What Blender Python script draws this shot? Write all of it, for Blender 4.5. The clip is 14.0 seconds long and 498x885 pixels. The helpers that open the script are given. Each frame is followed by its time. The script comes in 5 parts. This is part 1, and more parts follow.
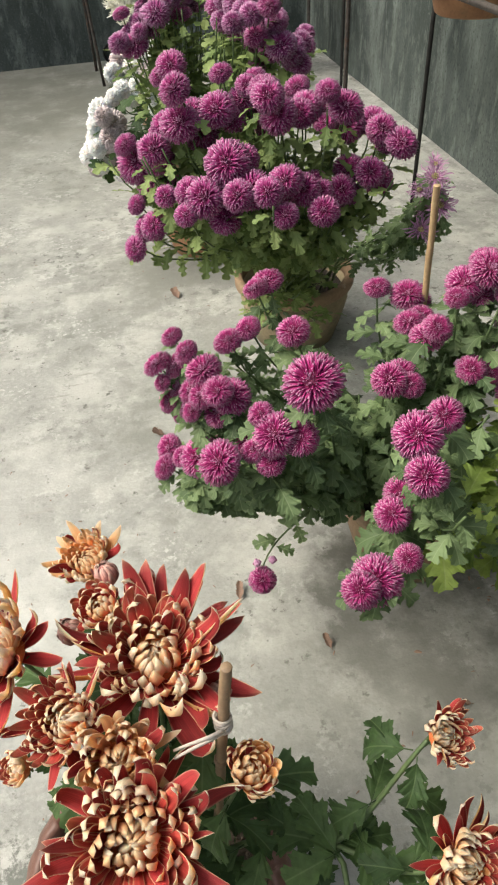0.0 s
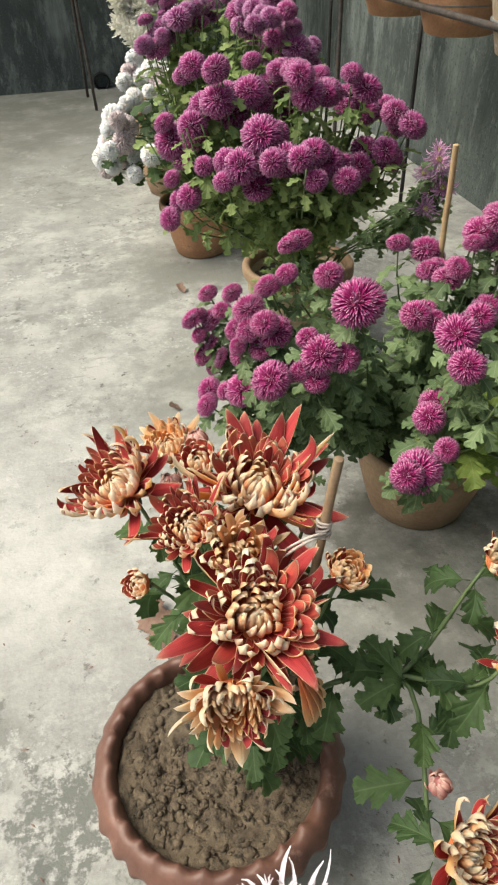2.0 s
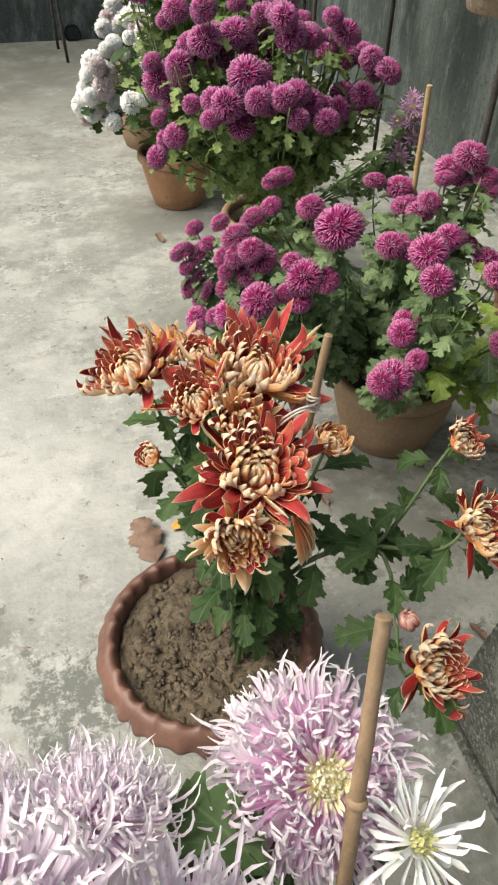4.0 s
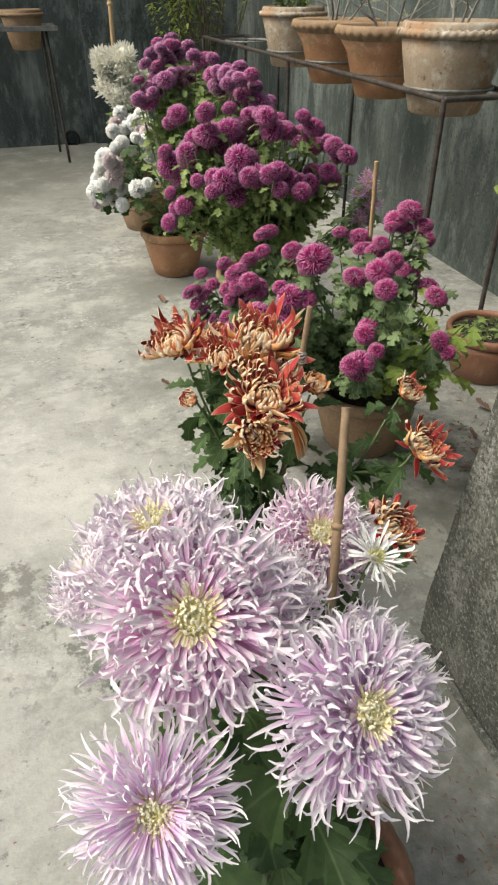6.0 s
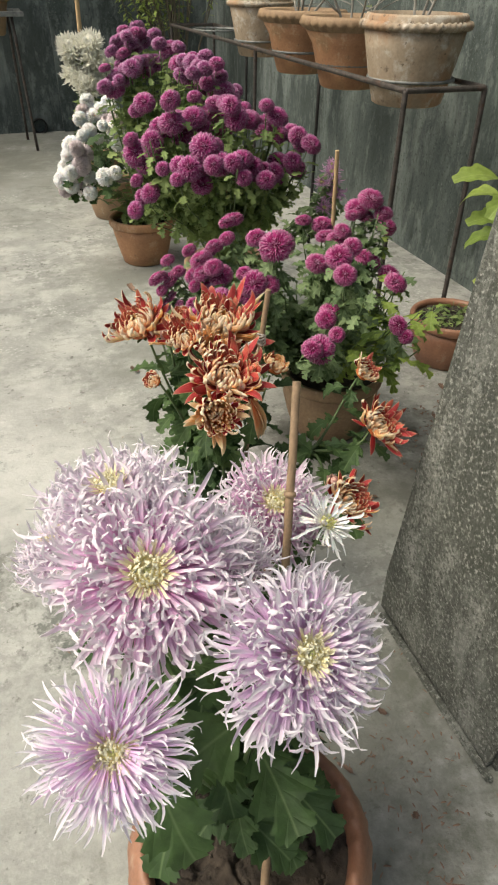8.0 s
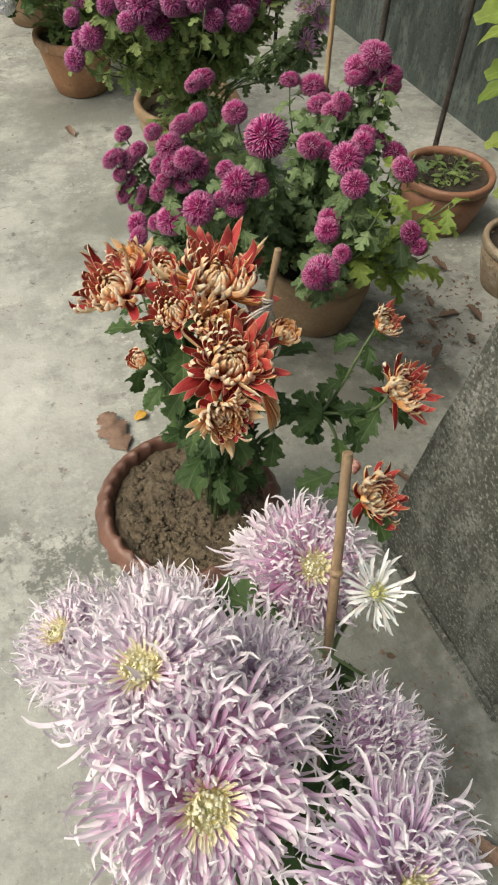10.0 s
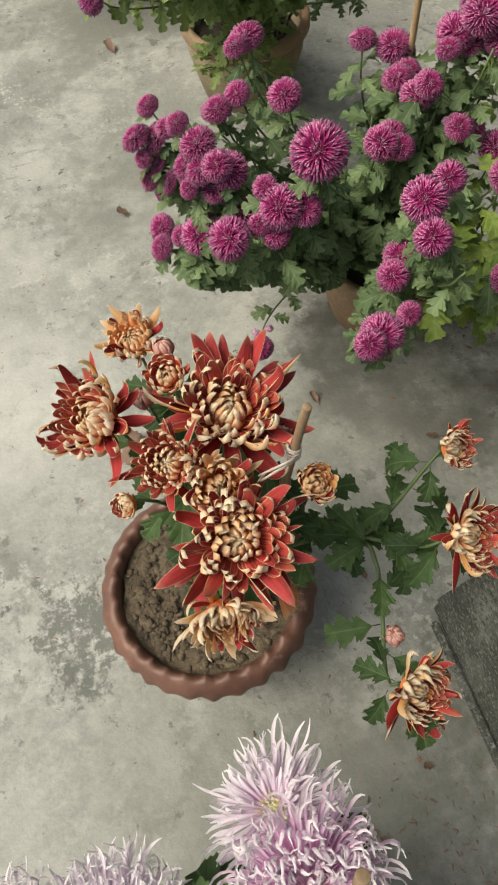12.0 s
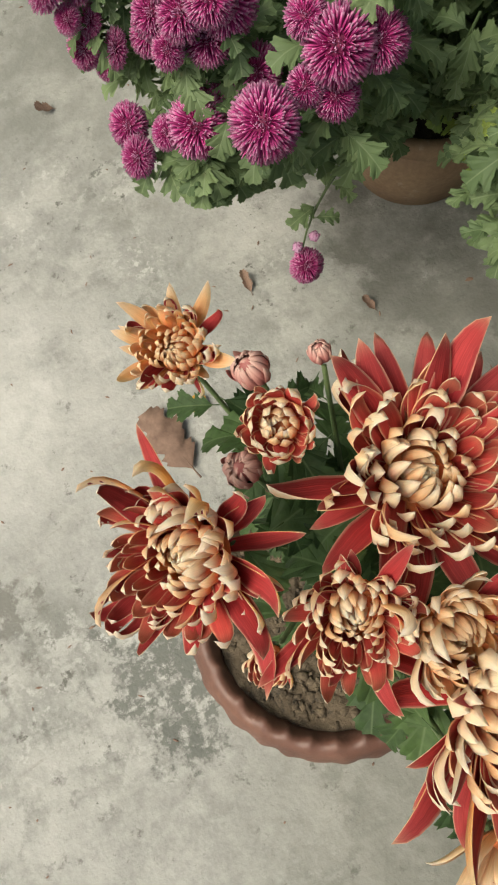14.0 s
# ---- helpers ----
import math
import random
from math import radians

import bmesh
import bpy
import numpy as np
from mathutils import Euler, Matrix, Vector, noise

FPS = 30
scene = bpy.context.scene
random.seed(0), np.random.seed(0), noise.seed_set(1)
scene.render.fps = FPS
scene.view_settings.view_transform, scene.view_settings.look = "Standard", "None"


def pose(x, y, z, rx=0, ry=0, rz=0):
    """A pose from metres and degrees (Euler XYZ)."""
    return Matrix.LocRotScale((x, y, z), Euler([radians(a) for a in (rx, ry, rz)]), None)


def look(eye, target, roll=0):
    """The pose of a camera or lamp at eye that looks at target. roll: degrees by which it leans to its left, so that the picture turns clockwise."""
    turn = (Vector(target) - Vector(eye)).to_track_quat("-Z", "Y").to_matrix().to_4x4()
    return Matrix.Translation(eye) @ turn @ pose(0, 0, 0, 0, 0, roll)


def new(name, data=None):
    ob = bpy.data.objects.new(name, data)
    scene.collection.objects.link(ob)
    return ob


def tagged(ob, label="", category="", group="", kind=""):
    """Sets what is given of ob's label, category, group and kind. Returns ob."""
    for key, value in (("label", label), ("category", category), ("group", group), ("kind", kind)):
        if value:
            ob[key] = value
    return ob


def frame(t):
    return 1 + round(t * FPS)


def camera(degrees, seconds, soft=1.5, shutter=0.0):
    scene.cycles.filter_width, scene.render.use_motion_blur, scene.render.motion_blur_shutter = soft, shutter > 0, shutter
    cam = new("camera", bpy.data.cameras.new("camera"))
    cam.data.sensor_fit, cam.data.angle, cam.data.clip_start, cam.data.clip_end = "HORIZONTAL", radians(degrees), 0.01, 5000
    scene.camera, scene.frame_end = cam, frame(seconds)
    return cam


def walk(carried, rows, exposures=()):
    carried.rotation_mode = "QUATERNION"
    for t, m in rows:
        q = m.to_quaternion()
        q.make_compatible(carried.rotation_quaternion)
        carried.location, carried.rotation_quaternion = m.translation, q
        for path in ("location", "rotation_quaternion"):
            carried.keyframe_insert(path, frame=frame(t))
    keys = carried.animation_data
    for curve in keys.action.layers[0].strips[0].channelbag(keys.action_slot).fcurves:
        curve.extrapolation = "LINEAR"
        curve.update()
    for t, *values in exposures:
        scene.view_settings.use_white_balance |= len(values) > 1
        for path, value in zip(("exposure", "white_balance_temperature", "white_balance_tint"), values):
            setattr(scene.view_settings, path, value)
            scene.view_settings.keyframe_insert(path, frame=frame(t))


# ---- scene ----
cam = camera(41.5, 14.0, 2.1)
PATH = [
    (0, (0.137, -0.211, 1.131), (0.35, 1.248, -0.221), -4.3),
    (0.5, (0.06, -0.228, 1.148), (0.423, 1.206, -0.199), -3.4),
    (1, (0.004, -0.272, 1.112), (0.304, 1.313, -0.072), -4.8),
    (1.5, (-0.005, -0.341, 1.096), (0.339, 1.215, -0.113), -4.7),
    (2, (-0.014, -0.366, 1.076), (0.306, 1.141, -0.199), -2.0),
    (2.5, (-0.021, -0.363, 1.083), (0.265, 1.196, -0.137), -0.9),
    (3, (-0.016, -0.378, 1.083), (0.358, 1.161, -0.138), -0.9),
    (3.5, (-0.024, -0.393, 1.086), (0.375, 1.132, -0.146), -0.3),
    (4, (-0.075, -0.481, 1.064), (0.325, 0.948, -0.276), 0.6),
    (4.2, (-0.105, -0.523, 1.063), (0.299, 0.896, -0.288), 0.7),
    (6.3, (-0.213, -0.851, 1.11), (0.294, 0.72, -0.018), -0.6),
    (6.5, (-0.214, -0.87, 1.107), (0.311, 0.697, -0.018), -0.8),
    (7, (-0.211, -0.892, 1.112), (0.361, 0.665, -0.004), 0.2),
    (7.5, (-0.208, -0.884, 1.11), (0.347, 0.671, -0.019), 0.3),
    (8, (-0.204, -0.863, 1.111), (0.35, 0.664, -0.056), 0.9),
    (8.2, (-0.204, -0.848, 1.107), (0.332, 0.647, -0.109), 1.2),
    (10.3, (-0.171, -0.508, 1.225), (0.366, 0.583, -0.362), 2.4),
    (10.5, (-0.171, -0.463, 1.238), (0.354, 0.678, -0.319), 0.9),
    (11, (-0.101, -0.376, 1.237), (0.297, 0.716, -0.39), -3.8),
    (11.5, (-0.016, -0.301, 1.222), (0.252, 0.784, -0.437), -8.7),
    (12, (0.016, -0.247, 1.205), (0.265, 0.654, -0.564), -3.5),
    (12.5, (0.006, -0.137, 1.153), (0.259, 0.663, -0.663), 0.1),
    (13, (-0.014, 0.002, 1.118), (0.224, 0.771, -0.713), -6.9),
    (13.5, (-0.013, 0.025, 1.039), (0.167, 0.65, -0.852), -15.7),
    (14, (-0.004, 0.051, 0.989), (0.126, 0.6, -0.93), -20.0),
]
walk(cam, [(t, look(eye, target, roll)) for t, eye, target, roll in PATH], exposures=[(0, 0.36, 6700, 5), (4, 0.33, 6700, 5), (6.5, 0.17, 6800, 5), (8, 0.18, 6900, 5), (10.5, 0.00, 6900, 3), (14, -0.02, 6900, 4)])

# ---- world and sun: a bright hazy sky over an open terrace ----
world = bpy.data.worlds.new("sky")
scene.world = world
world.use_nodes = True
wn, wl = world.node_tree.nodes, world.node_tree.links
sky = wn.new("ShaderNodeTexSky")
sky.sky_type, sky.sun_disc = "NISHITA", False
sky.sun_elevation, sky.sun_rotation = radians(54), radians(275)
sky.air_density, sky.dust_density, sky.ozone_density = 1.0, 6.0, 1.0
wl.new(sky.outputs[0], wn["Background"].inputs[0])
wn["Background"].inputs[1].default_value = 0.15
sun = new("sun", bpy.data.lights.new("sun", "SUN"))
sun.data.energy, sun.data.angle, sun.data.color = 2.4, radians(38), (1.0, 0.97, 0.92)
sun.matrix_world = look((-3.0, 0.3, 4.2), (0, 0, 0))
# ---- materials ----
def shader(name):
    m = bpy.data.materials.new(name)
    m.use_nodes = True
    return m, m.node_tree.nodes, m.node_tree.links, m.node_tree.nodes["Principled BSDF"]


def ramp(nodes, stops):
    r = nodes.new("ShaderNodeValToRGB")
    while len(r.color_ramp.elements) < len(stops):
        r.color_ramp.elements.new(0.5)
    for e, (p, c) in zip(r.color_ramp.elements, stops):
        e.position, e.color = p, (*c, 1) if not isinstance(c, float) else (c, c, c, 1)
    return r


def blend(nodes, links, fac, a, b, mode="MIX"):
    n = nodes.new("ShaderNodeMix")
    n.data_type, n.blend_type = "RGBA", mode
    for sock, v in ((n.inputs[0], fac), (n.inputs[6], a), (n.inputs[7], b)):
        if isinstance(v, (int, float)):
            sock.default_value = v
        elif isinstance(v, tuple):
            sock.default_value = (*v, 1)
        else:
            links.new(v, sock)
    return n.outputs[2]


def noise_tex(nodes, links, scale, detail=5, stretch=None, rough=0.6, coord="Object"):
    tc = nodes.new("ShaderNodeTexCoord")
    n = nodes.new("ShaderNodeTexNoise")
    n.inputs["Scale"].default_value, n.inputs["Detail"].default_value, n.inputs["Roughness"].default_value = scale, detail, rough
    out = tc.outputs[coord]
    if stretch:
        mp = nodes.new("ShaderNodeMapping")
        mp.inputs["Scale"].default_value = stretch
        links.new(out, mp.inputs[0])
        out = mp.outputs[0]
    links.new(out, n.inputs["Vector"])
    return n.outputs[0]


def bump(nodes, links, bsdf, height, strength, distance=0.01):
    b = nodes.new("ShaderNodeBump")
    b.inputs["Strength"].default_value, b.inputs["Distance"].default_value = strength, distance
    links.new(height, b.inputs["Height"])
    links.new(b.outputs[0], bsdf.inputs["Normal"])


def rough_mat(name, light, dark, scale=6, stains=(), rough=0.85, relief=0.4, grain=90, stretch=None, vary=0.0, metal=0.0, depth=0.006):
    """Two-scale mottled surface. stains: (colour, scale, low, high, stretch) laid over it where a noise runs from low
    to high; the floor's list also holds painted shade.
    """
    m, n, l, b = shader(name)
    big = noise_tex(n, l, scale, 6, stretch)
    r = ramp(n, [(0.35, dark), (0.65, light)])
    l.new(big, r.inputs[0])
    col = r.outputs[0]
    fine = noise_tex(n, l, grain, 3)
    fr = ramp(n, [(0.3, 0.72), (0.7, 1.0)])
    l.new(fine, fr.inputs[0])
    col = blend(n, l, 0.7, col, fr.outputs[0], "MULTIPLY")
    for colour, sc, low, high, st, *only in stains:
        sn = noise_tex(n, l, sc, 9, st, 0.68)
        sr = ramp(n, [(low, 0.0), (high, 1.0)])
        l.new(sn, sr.inputs[0])
        fac = sr.outputs[0]
        if only:
            mask = only[0](n, l)
            mul = n.new("ShaderNodeMath")
            mul.operation = "MULTIPLY"
            l.new(fac, mul.inputs[0])
            l.new(mask, mul.inputs[1])
            fac = mul.outputs[0]
        col = blend(n, l, fac, col, colour)
    if vary:
        oi = n.new("ShaderNodeObjectInfo")
        vr = ramp(n, [(0, 1.0 - vary), (1, 1.0)])
        l.new(oi.outputs["Random"], vr.inputs[0])
        col = blend(n, l, 1.0, col, vr.outputs[0], "MULTIPLY")
    l.new(col, b.inputs["Base Color"])
    b.inputs["Roughness"].default_value, b.inputs["Metallic"].default_value = rough, metal
    if relief:
        mix = n.new("ShaderNodeMath")
        mix.operation = "MULTIPLY_ADD"
        mix.inputs[1].default_value = 0.45
        l.new(fine, mix.inputs[0])
        l.new(big, mix.inputs[2])
        bump(n, l, b, mix.outputs[0], relief, depth)
    return m


def petal_mat(name, stops, streak=(0.75, 1.0), vary=0.25, edge=None, flesh=0.0, rough=0.6, streak_scale=14, ribs=0.25, sheer=0.25, margin=0.33):
    """Petal skin: colour runs along the petal, with fine lengthwise streaks; edge tints both margins."""
    m, n, l, b = shader(name)
    uv = n.new("ShaderNodeUVMap")
    uv.uv_map = "along"
    sep = n.new("ShaderNodeSeparateXYZ")
    l.new(uv.outputs[0], sep.inputs[0])
    r = ramp(n, stops)
    l.new(sep.outputs[0], r.inputs[0])
    col = r.outputs[0]
    mp = n.new("ShaderNodeMapping")
    mp.inputs["Scale"].default_value = (1.2, streak_scale, 1)
    l.new(uv.outputs[0], mp.inputs[0])
    st = n.new("ShaderNodeTexNoise")
    st.inputs["Scale"].default_value, st.inputs["Detail"].default_value = 1.0, 3
    l.new(mp.outputs[0], st.inputs["Vector"])
    sr = ramp(n, [(0.3, streak[0]), (0.7, streak[1])])
    l.new(st.outputs[0], sr.inputs[0])
    col = blend(n, l, 1.0, col, sr.outputs[0], "MULTIPLY")
    if edge:
        off = n.new("ShaderNodeMath")
        off.operation = "SUBTRACT"
        off.inputs[1].default_value = 0.5
        l.new(sep.outputs[1], off.inputs[0])
        ab = n.new("ShaderNodeMath")
        ab.operation = "ABSOLUTE"
        l.new(off.outputs[0], ab.inputs[0])
        er = ramp(n, [(margin, 0.0), (0.5, 0.85)])
        l.new(ab.outputs[0], er.inputs[0])
        col = blend(n, l, er.outputs[0], col, edge)
    geo = n.new("ShaderNodeNewGeometry")
    vr = ramp(n, [(0, 1.0 - vary), (1, 1.0)])
    l.new(geo.outputs["Random Per Island"], vr.inputs[0])
    col = blend(n, l, 1.0, col, vr.outputs[0], "MULTIPLY")
    oi = n.new("ShaderNodeObjectInfo")
    orr = ramp(n, [(0, 0.88), (1, 1.0)])
    l.new(oi.outputs["Random"], orr.inputs[0])
    col = blend(n, l, 1.0, col, orr.outputs[0], "MULTIPLY")
    l.new(col, b.inputs["Base Color"])
    b.inputs["Roughness"].default_value = rough
    b.inputs["Specular IOR Level"].default_value = 0.3
    bump(n, l, b, st.outputs[0], ribs, 0.0008)
    if flesh:
        b.inputs["Subsurface Weight"].default_value = flesh
        b.inputs["Subsurface Radius"].default_value = (1.0, 0.6, 0.4)
        b.inputs["Subsurface Scale"].default_value = 0.006
    if sheer:
        t = n.new("ShaderNodeBsdfTranslucent")
        l.new(col, t.inputs[0])
        mx = n.new("ShaderNodeMixShader")
        mx.inputs[0].default_value = sheer
        l.new(b.outputs[0], mx.inputs[1])
        l.new(t.outputs[0], mx.inputs[2])
        l.new(mx.outputs[0], n["Material Output"].inputs[0])
    return m


def leaf_mat(name, light, dark, vein, gloss=0.45, translucent=0.3):
    m, n, l, b = shader(name)
    uv = n.new("ShaderNodeUVMap")
    uv.uv_map = "along"
    sep = n.new("ShaderNodeSeparateXYZ")
    l.new(uv.outputs[0], sep.inputs[0])
    oi = n.new("ShaderNodeObjectInfo")
    geo = n.new("ShaderNodeNewGeometry")
    both = n.new("ShaderNodeMath")
    both.operation = "ADD"
    l.new(oi.outputs["Random"], both.inputs[0])
    l.new(geo.outputs["Random Per Island"], both.inputs[1])
    fr = n.new("ShaderNodeMath")
    fr.operation = "FRACT"
    l.new(both.outputs[0], fr.inputs[0])
    base = blend(n, l, fr.outputs[0], dark, light)
    patch = noise_tex(n, l, 6, 5)
    pr = ramp(n, [(0.3, 0.62), (0.7, 1.0)])
    l.new(patch, pr.inputs[0])
    col = blend(n, l, 1.0, base, pr.outputs[0], "MULTIPLY")

    def calc(op, a, c=None):
        q = n.new("ShaderNodeMath")
        q.operation = op
        for i, v in enumerate((a, c)):
            if v is None:
                continue
            if isinstance(v, (int, float)):
                q.inputs[i].default_value = v
            else:
                l.new(v, q.inputs[i])
        return q.outputs[0]

    side = calc("ABSOLUTE", calc("SUBTRACT", sep.outputs[1], 0.5))
    ribs = calc("ABSOLUTE", calc("SINE", calc("MULTIPLY", calc("SUBTRACT", sep.outputs[0], calc("MULTIPLY", side, 0.7)), 12.0)))
    near = calc("MINIMUM", calc("MULTIPLY", side, 6.0), calc("ADD", calc("MULTIPLY", ribs, 1.2), 0.12))
    vr = ramp(n, [(0.02, 1.0), (0.16, 0.0)])
    l.new(near, vr.inputs[0])
    col = blend(n, l, calc("MULTIPLY", vr.outputs[0], 0.3), col, vein)
    l.new(col, b.inputs["Base Color"])
    b.inputs["Roughness"].default_value = gloss
    b.inputs["Specular IOR Level"].default_value = 0.35
    bump(n, l, b, calc("ADD", near, calc("MULTIPLY", patch, 1.2)), 0.35, 0.003)
    t = n.new("ShaderNodeBsdfTranslucent")
    l.new(col, t.inputs[0])
    mx = n.new("ShaderNodeMixShader")
    mx.inputs[0].default_value = translucent
    l.new(b.outputs[0], mx.inputs[1])
    l.new(t.outputs[0], mx.inputs[2])
    l.new(mx.outputs[0], n["Material Output"].inputs[0])
    return m


def patchy(scale, low, high):
    """Large soft patches that gather smaller stains."""
    def made(n, l):
        r = ramp(n, [(low, 0.0), (high, 1.0)])
        l.new(noise_tex(n, l, scale, 4), r.inputs[0])
        return r.outputs[0]
    return made


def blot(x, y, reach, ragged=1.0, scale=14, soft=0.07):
    """One ragged patch round a spot of the floor, broken up towards its edge; used for stains and for painted shade."""
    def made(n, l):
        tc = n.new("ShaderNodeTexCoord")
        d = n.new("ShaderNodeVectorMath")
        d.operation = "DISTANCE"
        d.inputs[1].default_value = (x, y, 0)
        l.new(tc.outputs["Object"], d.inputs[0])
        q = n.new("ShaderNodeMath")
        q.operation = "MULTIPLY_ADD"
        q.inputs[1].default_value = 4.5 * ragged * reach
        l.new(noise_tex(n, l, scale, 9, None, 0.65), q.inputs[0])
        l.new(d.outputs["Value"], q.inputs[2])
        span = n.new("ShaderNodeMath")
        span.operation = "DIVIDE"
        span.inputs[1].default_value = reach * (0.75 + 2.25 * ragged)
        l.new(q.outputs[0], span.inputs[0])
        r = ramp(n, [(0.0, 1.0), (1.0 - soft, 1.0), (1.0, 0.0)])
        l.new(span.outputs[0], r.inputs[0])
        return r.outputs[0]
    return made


# Real stains, plus dark patches that paint in shade by plants and walls.
FLOOR_STAINS_AND_SHADE = [
    ((0.22, 0.225, 0.20), 7.0, 0.50, 0.64, None, patchy(1.6, 0.42, 0.60)),
    ((0.20, 0.207, 0.186), 2.4, 0.47, 0.76, None),
    ((0.41, 0.412, 0.378), 5.0, 0.46, 0.62, None),
    ((0.198, 0.205, 0.182), 13.0, 0.50, 0.60, None, patchy(2.2, 0.42, 0.62)),
    ((0.46, 0.462, 0.43), 19.0, 0.51, 0.58, None, patchy(3.3, 0.46, 0.66)),
    ((0.145, 0.15, 0.134), 30.0, 0.55, 0.59, None, patchy(3.1, 0.48, 0.64)),
    ((0.47, 0.472, 0.44), 60.0, 0.53, 0.60, None, patchy(4.0, 0.48, 0.64)),
    ((0.091, 0.091, 0.080), 85.0, 0.62, 0.67, None, patchy(6.0, 0.40, 0.60)),
    ((0.12, 0.12, 0.104), 24.0, 0.61, 0.665, None),
    ((0.27, 0.265, 0.24), 14.0, 0.61, 0.68, (0.25, 2.5, 1)),
    ((0.385, 0.39, 0.36), 42.0, 0.44, 0.70, None, blot(-0.36, -0.02, 0.34, 0.5, 8)),
    # Two paler patches on the left side of the floor.
    ((0.53, 0.53, 0.495), 4.0, 0.30, 0.62, None, blot(-0.62, 0.85, 0.80, 0.3, 3, 0.5)),
    ((0.50, 0.50, 0.465), 11.0, 0.36, 0.60, None, blot(-0.24, 0.58, 0.40, 0.4, 5, 0.4)),
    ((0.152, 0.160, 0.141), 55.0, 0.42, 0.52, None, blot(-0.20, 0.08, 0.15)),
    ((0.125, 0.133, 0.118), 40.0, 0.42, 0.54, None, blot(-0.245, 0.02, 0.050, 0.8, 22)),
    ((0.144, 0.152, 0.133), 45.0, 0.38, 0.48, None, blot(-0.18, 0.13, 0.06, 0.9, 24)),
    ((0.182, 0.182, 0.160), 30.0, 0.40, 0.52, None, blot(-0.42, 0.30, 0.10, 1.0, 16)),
    # Mossy patch by the pier foot, with the shade there painted in too.
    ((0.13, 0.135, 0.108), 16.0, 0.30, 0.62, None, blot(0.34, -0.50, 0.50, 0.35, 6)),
    # Shade under the front magenta bush, painted into the floor colour.
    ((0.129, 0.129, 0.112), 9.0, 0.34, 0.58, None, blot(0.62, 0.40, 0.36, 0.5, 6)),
    # Far floor coloured darker for the shade of the back wall.
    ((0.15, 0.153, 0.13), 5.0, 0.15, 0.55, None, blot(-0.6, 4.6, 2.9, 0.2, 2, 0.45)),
    # Two patches paint shade beside the middle and orange pots.
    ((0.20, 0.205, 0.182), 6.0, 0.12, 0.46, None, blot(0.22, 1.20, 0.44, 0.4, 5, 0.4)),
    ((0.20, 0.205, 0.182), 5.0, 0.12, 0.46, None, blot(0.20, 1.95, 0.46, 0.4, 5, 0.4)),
    # One darker patch at the near left.
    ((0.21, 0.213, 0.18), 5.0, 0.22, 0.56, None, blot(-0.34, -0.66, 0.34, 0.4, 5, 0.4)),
    # Damp floor round the pink pot, with its shade painted in as well.
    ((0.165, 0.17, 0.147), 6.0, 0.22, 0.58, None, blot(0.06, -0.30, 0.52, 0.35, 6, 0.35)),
    # Painted shade on the floor in front of the magenta bush.
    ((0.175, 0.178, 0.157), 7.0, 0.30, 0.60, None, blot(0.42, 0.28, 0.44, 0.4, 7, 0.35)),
    # Darker flecks in front of the pink pot.
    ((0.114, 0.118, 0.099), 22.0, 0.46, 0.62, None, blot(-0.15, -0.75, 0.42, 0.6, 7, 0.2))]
CONCRETE_FLOOR = rough_mat("concrete_floor", (0.37, 0.374, 0.345), (0.295, 0.30, 0.277), 1.3, rough=0.78, relief=0.7, grain=110, depth=0.006, stains=FLOOR_STAINS_AND_SHADE)
STREAKED = [
    ((0.026, 0.037, 0.034), 1.6, 0.44, 0.64, (1, 1, 0.7)),
    ((0.20, 0.23, 0.217), 2.8, 0.49, 0.66, (1, 1, 0.35)),
    ((0.026, 0.035, 0.032), 9.0, 0.54, 0.70, (1, 1, 0.14)),
    ((0.15, 0.175, 0.163), 18.0, 0.52, 0.68, (1, 1, 0.4)),
    ((0.19, 0.215, 0.20), 90.0, 0.56, 0.68, None, patchy(2.0, 0.44, 0.60)),
    ((0.030, 0.038, 0.034), 70.0, 0.54, 0.66, (1, 1, 0.8)),
    ((0.17, 0.195, 0.185), 6.0, 0.58, 0.72, (1, 1, 0.12), patchy(1.2, 0.50, 0.62))]
CONCRETE_WALL = rough_mat("stained_wall", (0.118, 0.143, 0.133), (0.058, 0.076, 0.070), 1.8, rough=0.9, relief=0.7, grain=110, stretch=(1, 1, 0.6), stains=STREAKED)
CONCRETE_BACK = rough_mat("stained_back_wall", (0.105, 0.126, 0.119), (0.048, 0.062, 0.058), 1.6, rough=0.9, relief=0.7, grain=110, stretch=(1, 1, 0.6), stains=STREAKED)
CONCRETE_PIER = rough_mat("rough_pier", (0.20, 0.205, 0.18), (0.085, 0.09, 0.076), 4.0, rough=0.95, relief=1.0, grain=140, depth=0.014, stains=[
    ((0.055, 0.06, 0.048), 2.2, 0.42, 0.60, (1, 1, 0.6)), ((0.36, 0.365, 0.33), 5.0, 0.50, 0.68, (1, 1, 0.4)), ((0.065, 0.07, 0.057), 110.0, 0.49, 0.60, None), ((0.07, 0.076, 0.062), 55.0, 0.50, 0.62, None),
    ((0.33, 0.335, 0.30), 130.0, 0.52, 0.66, None), ((0.294, 0.301, 0.269), 9.0, 0.50, 0.74, (1, 1, 0.4), patchy(3.0, 0.44, 0.60))])
RED_CLAY = rough_mat("red_oxide_clay", (0.20, 0.098, 0.068), (0.125, 0.060, 0.044), 12, rough=0.48, relief=0.25, grain=120, stains=[((0.33, 0.20, 0.16), 30, 0.60, 0.74, None), ((0.10, 0.055, 0.04), 20, 0.60, 0.75, None)])
